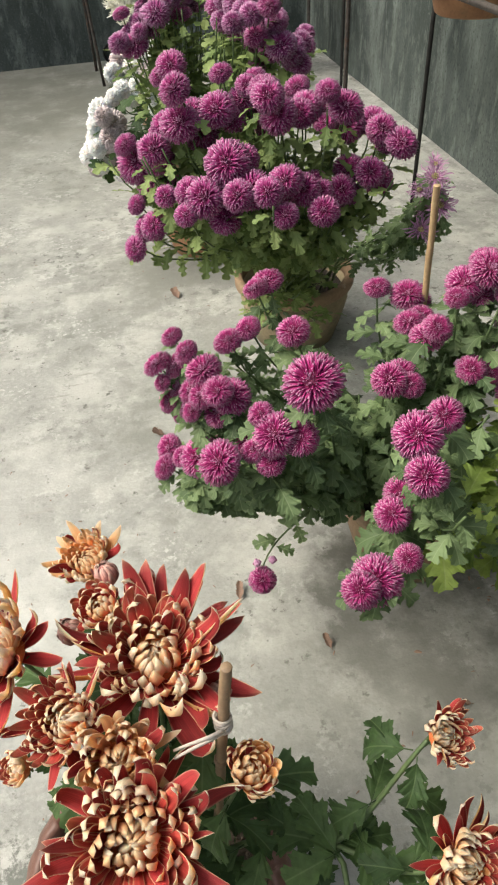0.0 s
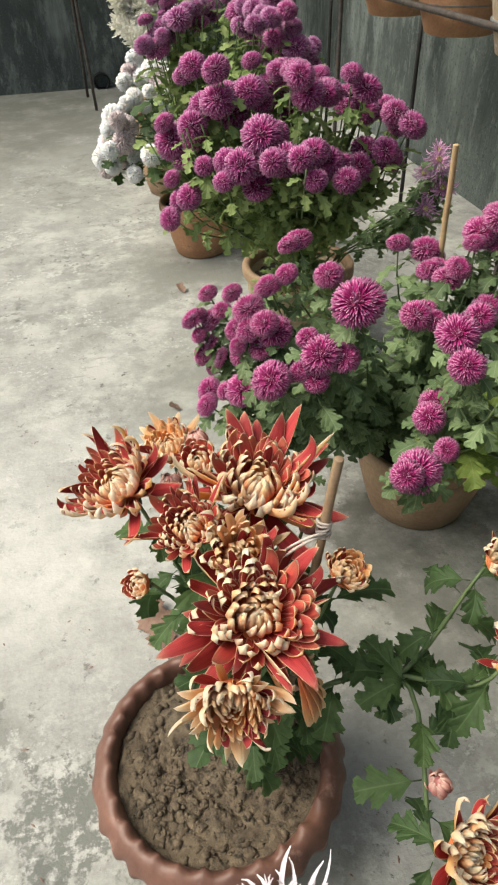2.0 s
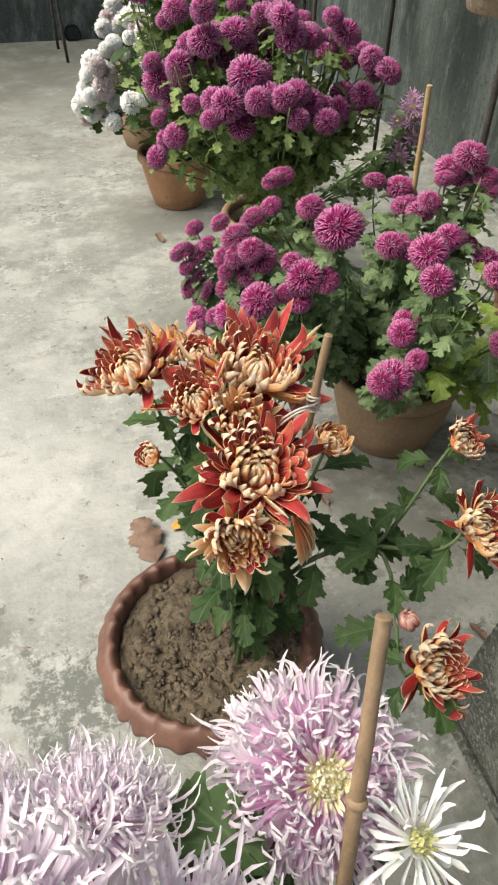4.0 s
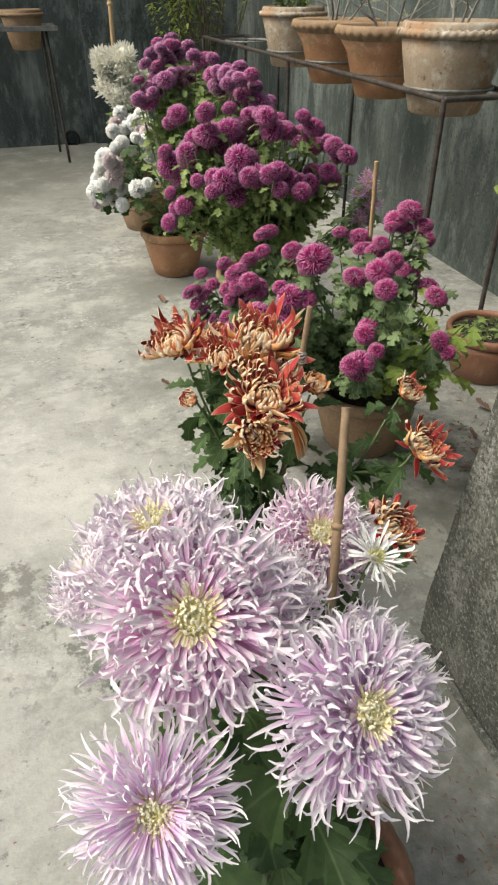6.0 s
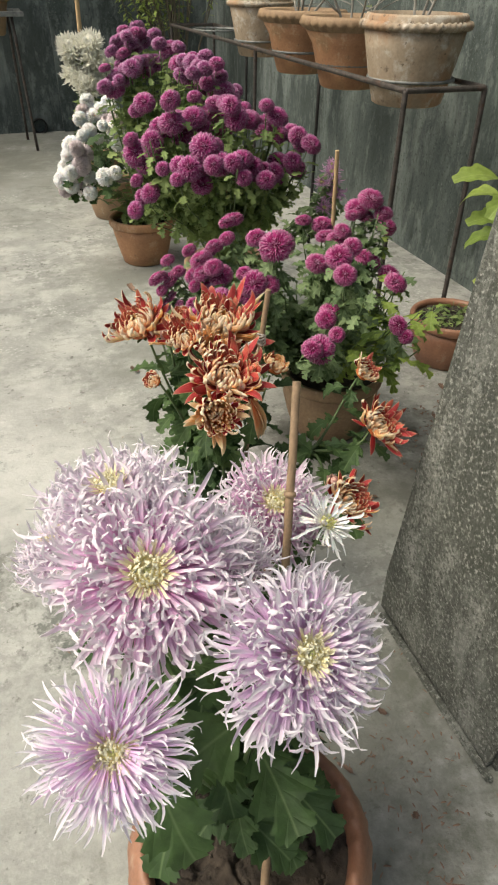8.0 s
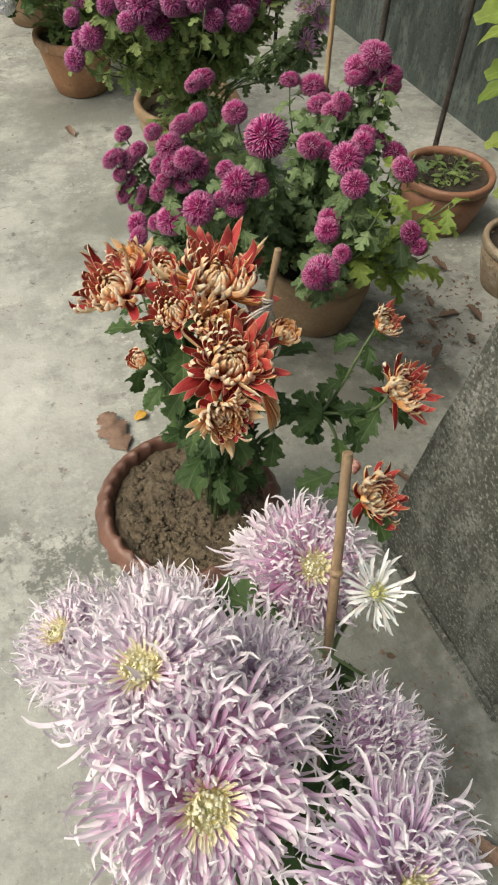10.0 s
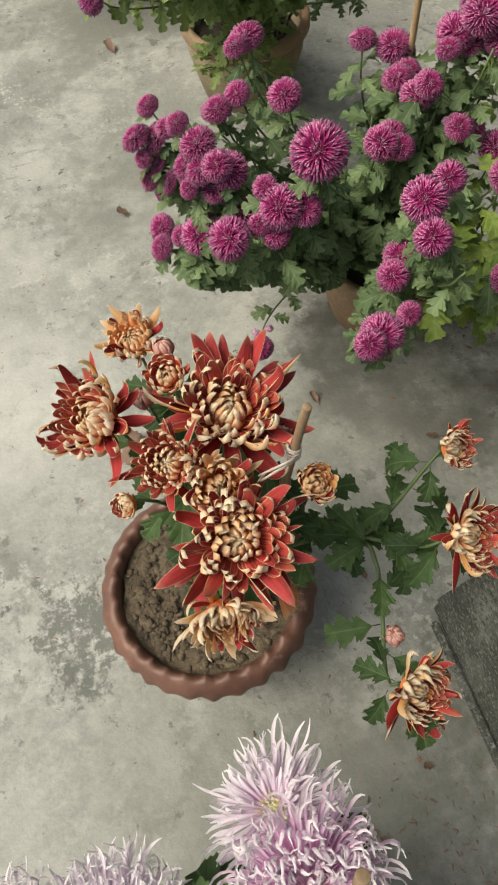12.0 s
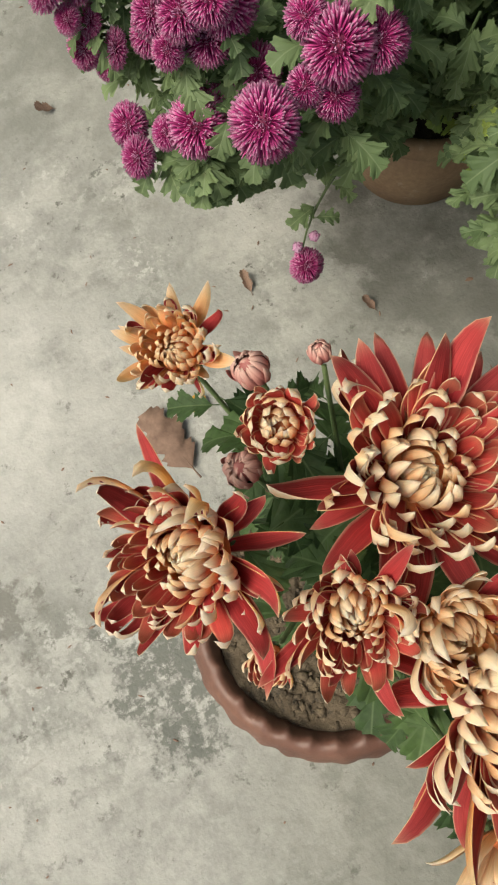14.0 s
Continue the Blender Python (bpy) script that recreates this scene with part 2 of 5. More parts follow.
ORANGE_CLAY = rough_mat("orange_clay", (0.46, 0.245, 0.125), (0.32, 0.16, 0.082), 9, rough=0.75, relief=0.3, grain=130, stains=[((0.20, 0.135, 0.07), 5, 0.52, 0.70, (1, 1, 2)), ((0.52, 0.37, 0.24), 14, 0.56, 0.72, None), ((0.15, 0.10, 0.06), 36, 0.60, 0.70, None)])
RIM_CLAY = rough_mat("burnished_clay", (0.344, 0.172, 0.103), (0.232, 0.112, 0.069), 11, rough=0.5, relief=0.2, grain=120, stains=[((0.387, 0.284, 0.206), 18, 0.60, 0.75, None)])
TAN_CLAY = rough_mat("tan_clay", (0.361, 0.249, 0.146), (0.258, 0.163, 0.095), 8, rough=0.75, relief=0.25, grain=130, stains=[((0.138, 0.112, 0.069), 6, 0.58, 0.72, None), ((0.430, 0.361, 0.275), 20, 0.62, 0.76, None)])
OLIVE_CLAY = rough_mat("algae_stained_clay", (0.34, 0.27, 0.16), (0.22, 0.18, 0.11), 7, rough=0.8, relief=0.3, grain=120, stains=[((0.10, 0.10, 0.06), 6, 0.52, 0.70, None), ((0.32, 0.24, 0.15), 18, 0.60, 0.74, None)])
GREY_CLAY = rough_mat("grey_clay", (0.45, 0.37, 0.275), (0.33, 0.25, 0.17), 7, rough=0.85, relief=0.35, grain=110, stains=[((0.17, 0.14, 0.10), 9, 0.54, 0.68, None), ((0.40, 0.22, 0.115), 5, 0.48, 0.66, None), ((0.55, 0.51, 0.44), 16, 0.54, 0.68, None), ((0.15, 0.115, 0.08), 40, 0.58, 0.66, None)])
SOIL = rough_mat("dry_soil", (0.165, 0.127, 0.083), (0.082, 0.062, 0.040), 45, rough=1.0, relief=1.0, grain=300, depth=0.005, stains=[((0.19, 0.16, 0.115), 14, 0.55, 0.75, None), ((0.045, 0.036, 0.026), 70, 0.54, 0.64, None)])
DARK_SOIL = rough_mat("moist_soil", (0.055, 0.042, 0.030), (0.022, 0.017, 0.013), 35, rough=1.0, relief=0.9, grain=220, depth=0.004, stains=[((0.10, 0.08, 0.058), 60, 0.60, 0.70, None)])
RUST_BAR = rough_mat("rusted_rebar", (0.11, 0.095, 0.085), (0.05, 0.042, 0.038), 40, rough=0.6, relief=0.6, grain=260, metal=0.35, depth=0.003, stains=[((0.13, 0.06, 0.035), 16, 0.56, 0.70, None)])
DARK_IRON = rough_mat("black_iron", (0.03, 0.028, 0.026), (0.014, 0.013, 0.013), 40, rough=0.6, relief=0.4, grain=260, metal=0.3, depth=0.002)
RING_STEEL = rough_mat("grey_flat_ring", (0.25, 0.26, 0.25), (0.13, 0.135, 0.13), 30, rough=0.6, relief=0.2, grain=200, metal=0.3, depth=0.002)
BAMBOO = rough_mat("bamboo", (0.36, 0.25, 0.15), (0.24, 0.16, 0.095), 14, rough=0.6, relief=0.3, grain=200, stretch=(6, 6, 0.8), depth=0.002, stains=[((0.13, 0.10, 0.065), 20, 0.58, 0.74, (3, 3, 1))])
PALE_BAMBOO = rough_mat("pale_bamboo", (0.55, 0.40, 0.22), (0.43, 0.29, 0.15), 14, rough=0.55, relief=0.3, grain=200, stretch=(6, 6, 0.8), depth=0.002)
STRING = rough_mat("white_string", (0.66, 0.60, 0.54), (0.50, 0.44, 0.38), 60, rough=0.9, relief=0.5, grain=400, depth=0.001)
STEM_GREEN = rough_mat("green_stem", (0.13, 0.19, 0.07), (0.075, 0.12, 0.045), 25, rough=0.6, relief=0.2, grain=300, depth=0.001)
STEM_WOOD = rough_mat("woody_stem", (0.15, 0.125, 0.085), (0.08, 0.07, 0.048), 25, rough=0.8, relief=0.4, grain=300, depth=0.001)
GREY_BARK = rough_mat("grey_bark", (0.36, 0.345, 0.31), (0.22, 0.205, 0.18), 20, rough=0.85, relief=0.5, grain=200, depth=0.002)
DRY_LEAF = rough_mat("dry_leaf", (0.31, 0.20, 0.145), (0.17, 0.105, 0.075), 30, rough=0.85, relief=0.4, grain=200, depth=0.001, vary=0.3)
YELLOW_PETAL = rough_mat("yellow_petal", (0.62, 0.36, 0.05), (0.45, 0.24, 0.03), 30, rough=0.7, relief=0.2, grain=200)
HOLE_BLACK = rough_mat("drain_dark", (0.012, 0.012, 0.012), (0.006, 0.006, 0.006), 20, rough=0.9, relief=0.2)
LEAF_BLUEGREEN = leaf_mat("leaf_bluegreen", (0.25, 0.345, 0.155), (0.095, 0.155, 0.065), (0.36, 0.43, 0.25), gloss=0.6)
LEAF_DEEP = leaf_mat("leaf_deep", (0.10, 0.175, 0.055), (0.04, 0.082, 0.028), (0.22, 0.30, 0.14), gloss=0.62)
LEAF_BRIGHT = leaf_mat("leaf_bright", (0.36, 0.47, 0.10), (0.18, 0.28, 0.06), (0.36, 0.43, 0.2), gloss=0.6)
LEAF_LIME = leaf_mat("leaf_lime", (0.34, 0.42, 0.09), (0.22, 0.32, 0.07), (0.42, 0.48, 0.2))
LEAF_OLIVE = leaf_mat("leaf_olive", (0.33, 0.42, 0.15), (0.16, 0.24, 0.075), (0.24, 0.29, 0.13), gloss=0.6)
RED_SKIN = petal_mat("petal_red", [(0.0, (0.50, 0.036, 0.034)), (0.4, (0.64, 0.050, 0.055)), (0.85, (0.70, 0.085, 0.085)), (0.95, (0.76, 0.22, 0.16)), (1.0, (0.88, 0.56, 0.36))], (0.52, 1.0), 0.3, edge=(0.86, 0.48, 0.34), streak_scale=24, ribs=0.7, sheer=0.15, margin=0.42)
RED_INNER = petal_mat("petal_red_inner", [(0.0, (0.56, 0.055, 0.036)), (0.6, (0.72, 0.085, 0.07)), (0.9, (0.82, 0.25, 0.16)), (1.0, (0.90, 0.60, 0.38))], (0.66, 1.0), 0.3, edge=(0.84, 0.40, 0.24), streak_scale=24, ribs=0.7, sheer=0.15, margin=0.40)
ROSE_SKIN = petal_mat("petal_rose", [(0.0, (0.45, 0.14, 0.13)), (0.6, (0.62, 0.24, 0.22)), (1.0, (0.80, 0.55, 0.46))], (0.75, 1.0), 0.25, sheer=0.0)
GOLD_SKIN = petal_mat("petal_gold", [(0.0, (0.66, 0.12, 0.055)), (0.35, (0.85, 0.29, 0.12)), (0.65, (0.92, 0.44, 0.21)), (1.0, (0.95, 0.65, 0.40))], (0.78, 1.0), 0.25, flesh=0.5, streak_scale=20, ribs=0.5, sheer=0.0)
SALMON_SKIN = petal_mat("petal_salmon", [(0.0, (0.62, 0.10, 0.04)), (0.4, (0.82, 0.27, 0.09)), (0.75, (0.88, 0.42, 0.16)), (1.0, (0.92, 0.64, 0.38))], (0.74, 1.0), 0.25, flesh=0.5, streak_scale=22, ribs=0.6, sheer=0.0)
CREAM_GOLD = petal_mat("petal_cream_gold", [(0.0, (0.76, 0.27, 0.12)), (0.4, (0.91, 0.51, 0.26)), (1.0, (0.95, 0.75, 0.53))], (0.78, 1.0), 0.2, flesh=0.5, streak_scale=20, ribs=0.5, sheer=0.0)
PINK_SKIN = petal_mat("petal_pink", [(0.0, (0.97, 0.92, 0.62)), (0.20, (0.97, 0.84, 0.80)), (0.38, (0.93, 0.43, 0.78)), (0.60, (0.96, 0.66, 0.89)), (0.82, (0.98, 0.89, 0.96)), (1.0, (0.98, 0.95, 0.97))], (0.86, 1.0), 0.14, sheer=0.28)
LILAC_SKIN = petal_mat("petal_lilac", [(0.0, (0.96, 0.93, 0.70)), (0.18, (0.96, 0.84, 0.90)), (0.45, (0.89, 0.56, 0.89)), (0.64, (0.94, 0.72, 0.94)), (0.82, (0.97, 0.91, 0.98)), (1.0, (0.97, 0.95, 0.98))], (0.86, 1.0), 0.14, sheer=0.28)
PALE_SKIN = petal_mat("petal_pale_pink", [(0.0, (0.97, 0.90, 0.70)), (0.25, (0.94, 0.62, 0.88)), (0.55, (0.96, 0.80, 0.95)), (1.0, (0.98, 0.96, 0.98))], (0.88, 1.0), 0.12, sheer=0.28)
YOLK_SKIN = petal_mat("petal_pale_yellow", [(0.0, (0.94, 0.84, 0.38)), (0.4, (0.97, 0.90, 0.56)), (1.0, (0.98, 0.95, 0.78))], (0.93, 1.0), 0.10, sheer=0.3)
LIME_SKIN = petal_mat("petal_greenish", [(0.0, (0.62, 0.62, 0.16)), (1.0, (0.86, 0.84, 0.42))], (0.93, 1.0), 0.15)
WHITE_SKIN = petal_mat("petal_white", [(0.0, (0.88, 0.89, 0.76)), (0.4, (0.96, 0.95, 0.92)), (1.0, (0.97, 0.96, 0.93))], (0.95, 1.0), 0.06, flesh=0.2, sheer=0.0)
BLUSH_SKIN = petal_mat("petal_blush", [(0.0, (0.62, 0.52, 0.44)), (1.0, (0.80, 0.68, 0.70))], (0.85, 1.0), 0.2, sheer=0.0)
CREAM_SKIN = petal_mat("petal_cream", [(0.0, (0.90, 0.88, 0.70)), (1.0, (0.96, 0.95, 0.88))], (0.95, 1.0), 0.06, sheer=0.35)
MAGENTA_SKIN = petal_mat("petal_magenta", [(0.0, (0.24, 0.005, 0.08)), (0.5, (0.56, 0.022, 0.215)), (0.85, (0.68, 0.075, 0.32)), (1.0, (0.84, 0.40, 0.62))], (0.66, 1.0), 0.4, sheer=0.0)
MAGENTA_BACK = petal_mat("petal_magenta_back", [(0.0, (0.55, 0.12, 0.36)), (1.0, (0.82, 0.48, 0.69))], (0.8, 1.0), 0.25, sheer=0.0)
FROST_SKIN = petal_mat("petal_frosted_magenta", [(0.0, (0.20, 0.006, 0.08)), (0.5, (0.50, 0.03, 0.22)), (0.85, (0.60, 0.09, 0.34)), (1.0, (0.76, 0.38, 0.60))], (0.66, 1.0), 0.45, sheer=0.0)
PURPLE_SKIN = petal_mat("petal_purple", [(0.0, (0.20, 0.012, 0.10)), (0.5, (0.44, 0.05, 0.25)), (0.8, (0.50, 0.11, 0.34)), (1.0, (0.74, 0.42, 0.64))], (0.7, 1.0), 0.35, sheer=0.0)
PURPLE_BACK = petal_mat("petal_purple_back", [(0.0, (0.50, 0.18, 0.39)), (1.0, (0.70, 0.42, 0.62))], (0.8, 1.0), 0.25, sheer=0.0)
SEPAL = rough_mat("sepal_green", (0.10, 0.15, 0.05), (0.06, 0.09, 0.03), 40, rough=0.7, relief=0.2)
# ---- mesh tools ----
class Soup:
    """Collects vertices, faces, material slots and lengthwise coordinates, and turns them into one mesh."""

    def __init__(self):
        self.v, self.f, self.m, self.uv = [], [], [], []
        self.n = 0

    def add(self, verts, faces, slots=0, uv=None, m=None):
        a = np.asarray(verts, float)
        if m is not None:
            a = a @ np.array(m.to_3x3()).T + np.array(m.translation)
        self.v.append(a)
        self.f += [tuple(i + self.n for i in f) for f in faces]
        self.m += list(slots) if not isinstance(slots, int) else [slots] * len(faces)
        self.uv.append(np.asarray(uv, float) if uv is not None else np.zeros((len(a), 2)))
        self.n += len(a)
        return self

    def mesh(self, name, materials, smooth=True):
        me = bpy.data.meshes.new(name)
        v = np.concatenate(self.v)
        me.from_pydata(v.tolist(), [], self.f)
        for mt in materials:
            me.materials.append(mt)
        me.polygons.foreach_set("material_index", self.m)
        me.polygons.foreach_set("use_smooth", [smooth] * len(self.f))
        uv = np.concatenate(self.uv)
        lay = me.uv_layers.new(name="along")
        idx = np.empty(len(me.loops), int)
        me.loops.foreach_get("vertex_index", idx)
        lay.data.foreach_set("uv", uv[idx].ravel())
        me.update()
        return me


def mesh_of(bm, name, materials, smooth=False):
    me = bpy.data.meshes.new(name)
    bm.to_mesh(me)
    bm.free()
    for mt in materials if isinstance(materials, (list, tuple)) else [materials]:
        me.materials.append(mt)
    me.polygons.foreach_set("use_smooth", [smooth] * len(me.polygons))
    return me


def part(name, me, parent, m=None, label="", kind=""):
    ob = new(name, me)
    ob.parent = parent
    if m is not None:
        ob.matrix_basis = m
    return tagged(ob, label, kind=kind)


def thing(name, place, label, category, group="", turn=0.0):
    e = new(name)
    e.empty_display_size = 0.05
    e.matrix_basis = pose(*place, 0, 0, turn)
    return tagged(e, label, category, group)


def box_bm(x0, x1, y0, y1, z0, z1, bevel=0.0):
    bm = bmesh.new()
    bmesh.ops.create_cube(bm, size=1, matrix=Matrix.LocRotScale(((x0 + x1) / 2, (y0 + y1) / 2, (z0 + z1) / 2), None, (x1 - x0, y1 - y0, z1 - z0)))
    if bevel:
        bmesh.ops.bevel(bm, geom=bm.edges[:], offset=bevel, segments=2, affect="EDGES")
    return bm


def lathe(soup, profile, seg=48, slots=0, wave=None):
    """Turns (r, z) round z. wave(i, angle) gives (dr, dz) at profile point i."""
    vs, fs, uv = [], [], []
    n = len(profile)
    for k in range(seg):
        a = math.tau * k / seg
        for i, (r, z) in enumerate(profile):
            dr, dz = wave(i, a) if wave else (0, 0)
            vs.append(((r + dr) * math.cos(a), (r + dr) * math.sin(a), z + dz))
            uv.append((k / seg, i / n))
    for k in range(seg):
        q = (k + 1) % seg
        for i in range(n - 1):
            fs.append((k * n + i, q * n + i, q * n + i + 1, k * n + i + 1))
    return soup.add(vs, fs, slots, uv)


def tube(soup, pts, r0, r1, sides=6, slots=0, bumps=0.0):
    """A tapered round bar along pts, closed at both ends."""
    pts = [Vector(p) for p in pts]
    n, vs, uv = len(pts), [], []
    side = Vector((1, 0, 0))
    for i, p in enumerate(pts):
        d = (pts[min(i + 1, n - 1)] - pts[max(i - 1, 0)]).normalized()
        side = (side - d * side.dot(d))
        side = side.normalized() if side.length > 1e-4 else d.orthogonal().normalized()
        up = d.cross(side)
        r = r0 + (r1 - r0) * i / (n - 1)
        if bumps:
            r *= 1 + bumps * random.uniform(-1, 1)
        for k in range(sides):
            a = math.tau * k / sides
            vs.append(tuple(p + r * (math.cos(a) * side + math.sin(a) * up)))
            uv.append((i / (n - 1), k / sides))
    fs = [(i * sides + k, i * sides + (k + 1) % sides, (i + 1) * sides + (k + 1) % sides, (i + 1) * sides + k) for i in range(n - 1) for k in range(sides)]
    fs += [tuple(range(sides - 1, -1, -1)), tuple((n - 1) * sides + k for k in range(sides))]
    return soup.add(vs, fs, slots, uv)


def bezier(p0, p1, p2, p3, n=8):
    out = []
    for i in range(n + 1):
        t = i / n
        out.append((1 - t) ** 3 * Vector(p0) + 3 * t * (1 - t) ** 2 * Vector(p1) + 3 * t * t * (1 - t) * Vector(p2) + t ** 3 * Vector(p3))
    return out


def aim(place, ahead, spin=0.0, scale=1.0):
    """A pose whose z axis points along ahead."""
    q = Vector(ahead).normalized().to_track_quat("Z", "Y")
    return Matrix.Translation(place) @ q.to_matrix().to_4x4() @ Matrix.Rotation(spin, 4, "Z") @ Matrix.Scale(scale, 4)


def leaf_pose(place, ahead, up, scale):
    """A pose whose y axis runs along ahead and whose z axis leans to up."""
    y = Vector(ahead).normalized()
    x = y.cross(Vector(up))
    x = x.normalized() if x.length > 1e-3 else y.orthogonal().normalized()
    z = x.cross(y)
    return Matrix.Translation(place) @ Matrix((x, y, z)).transposed().to_4x4() @ Matrix.Scale(scale, 4)


# ---- petals, leaves and flower heads ----
def petal(L, W, a0, a1, hook=0.0, cup=0.15, n=6, tip=0.5, thick=0.0009, sway=0.0, power=1.2, twist=0.0):
    """One petal along +x with two skins: slot 0 above, slot 1 below. Its slope runs from a0 to a1 degrees, with a hook near the end."""
    x, z, y = 0.0, 0.0, 0.0
    mid, slope = [], []
    for i in range(n + 1):
        s = i / n
        a = radians(a0 + (a1 - a0) * s ** power + hook * (max(0, s - 0.55) / 0.45) ** 1.5)
        mid.append((x, y, z))
        slope.append(a)
        x += L / n * math.cos(a)
        z += L / n * math.sin(a)
        y += sway * L / n * s
    vs, uv, fs, sl = [], [], [], []
    for i, ((px, py, pz), a) in enumerate(zip(mid, slope)):
        s = i / n
        cap = max(0.0, (s - 0.5) / 0.5)
        w = W * (0.45 + 0.55 * min(1, s / 0.5)) * ((1 - cap ** 1.8) ** 0.72 if tip < 1 else (1 - cap ** 2.0) ** 0.66) * 0.5 + 0.004 * W
        nx, nz = -math.sin(a), math.cos(a)
        ct, st = math.cos(radians(twist) * s), math.sin(radians(twist) * s)
        for side in (-1, 0, 1):
            lift = cup * 2 * w * abs(side) * ct + side * w * st
            vs.append((px + nx * lift, py + side * w * ct - cup * 2 * w * abs(side) * st, pz + nz * lift))
            uv.append((s, 0.5 + side * 0.5))
        for side in (-1, 0, 1):
            deep = thick * (1 if side == 0 else 0.35) * min(1, 0.15 + 2 * w / W)
            lift = cup * 2 * w * abs(side) * ct + side * w * st - deep * ct
            vs.append((px + nx * lift, py + side * w * ct - cup * 2 * w * abs(side) * st + deep * st, pz + nz * lift))
            uv.append((s, 0.5 + side * 0.5))
    for i in range(n):
        b, c = i * 6, i * 6 + 6
        fs += [(b, c, c + 1, b + 1), (b + 1, c + 1, c + 2, b + 2), (b + 4, c + 4, c + 3, b + 3), (b + 5, c + 5, c + 4, b + 4), (b + 3, c + 3, c, b), (b + 2, c + 2, c + 5, b + 5)]
        sl += [0, 0, 1, 1, 1, 1]
    e = n * 6
    fs += [(e, e + 3, e + 4, e + 1), (e + 1, e + 4, e + 5, e + 2)]
    sl += [1, 1]
    return vs, fs, sl, uv


def quill(L, W, a0, a1, hook, n=7, sway=0.0, flat=0.3, curl=0.0):
    """A thin strap-like ray: it arches, then hooks upwards (hook) and sideways (curl) near its end."""
    x = z = y = 0.0
    vs, uv, fs = [], [], []
    for i in range(n + 1):
        s = i / n
        end = max(0, s - 0.58) / 0.42
        a = radians(a0 + (a1 - a0) * s + hook * end)
        b = sway * s + radians(curl) * end * end
        w = W * 0.5 * (0.55 + 0.1 * s if s < 0.45 else 0.595 + 1.6 * (s - 0.45) if s < 0.8 else 1.155 - (s - 0.8) * 4.2)
        right = (-math.sin(b), math.cos(b))
        nx, ny, nz = -math.sin(a) * math.cos(b), -math.sin(a) * math.sin(b), math.cos(a)
        for sy, sn in ((-1, 0.3), (0, -flat), (1, 0.3)):
            q = sn * w
            vs.append((x + nx * q + right[0] * sy * w, y + ny * q + right[1] * sy * w, z + nz * q))
            uv.append((s, 0.5 + 0.5 * sy))
        x += L / n * math.cos(a) * math.cos(b)
        y += L / n * math.cos(a) * math.sin(b)
        z += L / n * math.sin(a)
    for i in range(n):
        fs += [(i * 3, i * 3 + 3, i * 3 + 4, i * 3 + 1), (i * 3 + 1, i * 3 + 4, i * 3 + 5, i * 3 + 2)]
    return vs, fs, 0, uv


def floret(L, W, a0, a1, n=3):
    """A short pompon ray: three-sided, slot 0 above, slot 1 below."""
    x = z = 0.0
    vs, uv, fs, sl = [], [], [], []
    for i in range(n + 1):
        s = i / n
        a = radians(a0 + (a1 - a0) * s)
        w = W * 0.5 * (0.5 + s if s < 0.5 else 1.0 - 1.1 * (s - 0.5))
        nx, nz = -math.sin(a), math.cos(a)
        for sy, up in ((-1, 0.16), (1, 0.16), (0, -0.10)):
            vs.append((x + nx * up * W, sy * w, z + nz * up * W))
            uv.append((s, 0.5 + sy * 0.5))
        x += L / n * math.cos(a)
        z += L / n * math.sin(a)
    for i in range(n):
        b, c = i * 3, i * 3 + 3
        fs += [(b, c, c + 1, b + 1), (b + 1, c + 1, c + 2, b + 2), (b + 2, c + 2, c, b)]
        sl += [0, 1, 1]
    fs.append((n * 3, n * 3 + 2, n * 3 + 1))
    sl.append(1)
    return vs, fs, sl, uv


def ring_pose(k, count, r, z, jitter=0.06, lean=0.0):
    a = math.tau * (k + random.uniform(-jitter, jitter) * 4) / count
    return Matrix.Rotation(a, 4, "Z") @ Matrix.Translation((r, 0, z)) @ Matrix.Rotation(random.uniform(-0.25, 0.25) + lean, 4, "X")


def pompon_mesh(name, R, skins, seed, full=1.0, flat=1.0, fine=3, slim=1.0):
    """Dense double flower: a low dome covered in short pale-tipped rays, reflexed at the rim, over a solid core in
    their dark root colour.
    """
    random.seed(seed)
    s = Soup()
    for j, polar in enumerate(np.linspace(3, 116, 13)):
        ring = math.sin(radians(polar))
        n = int(math.tau * ring * 6.2 * full) + 4
        for k in range(n):
            p = radians(polar + random.uniform(-5, 5))
            az = math.tau * (k + 0.5 * (j % 2) + random.uniform(-0.35, 0.35)) / n
            slope = 90 - math.degrees(p)
            m = Matrix.Scale(flat, 4, (0, 0, 1)) @ Matrix.Rotation(az, 4, "Z") @ Matrix.Translation((R * 0.40 * math.sin(p), 0, R * 0.40 * math.cos(p))) @ Matrix.Rotation(random.uniform(-0.35, 0.35), 4, "X")
            bend = 12 if j < 4 else -10 if j < 8 else -26
            v, f, sl, uv = floret(R * (0.42 if j < 3 else 0.62) * random.uniform(0.86, 1.10), R * slim * (0.085 if j < 4 else 0.118) * random.uniform(0.8, 1.2), slope - bend * 0.3, slope + bend + random.uniform(-12, 12), fine)
            s.add(v, f, sl, [(0.3 + a * (0.4 if j < 3 else 0.7), b) for a, b in uv], m)
    # Added core dome in the rays' root colour, darkening the gaps between them.
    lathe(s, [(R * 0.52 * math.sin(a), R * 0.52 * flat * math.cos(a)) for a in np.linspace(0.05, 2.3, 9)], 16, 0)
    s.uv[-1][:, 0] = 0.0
    for k in range(7):
        v, f, sl, uv = floret(R * 0.42, R * 0.2, -35, 20)
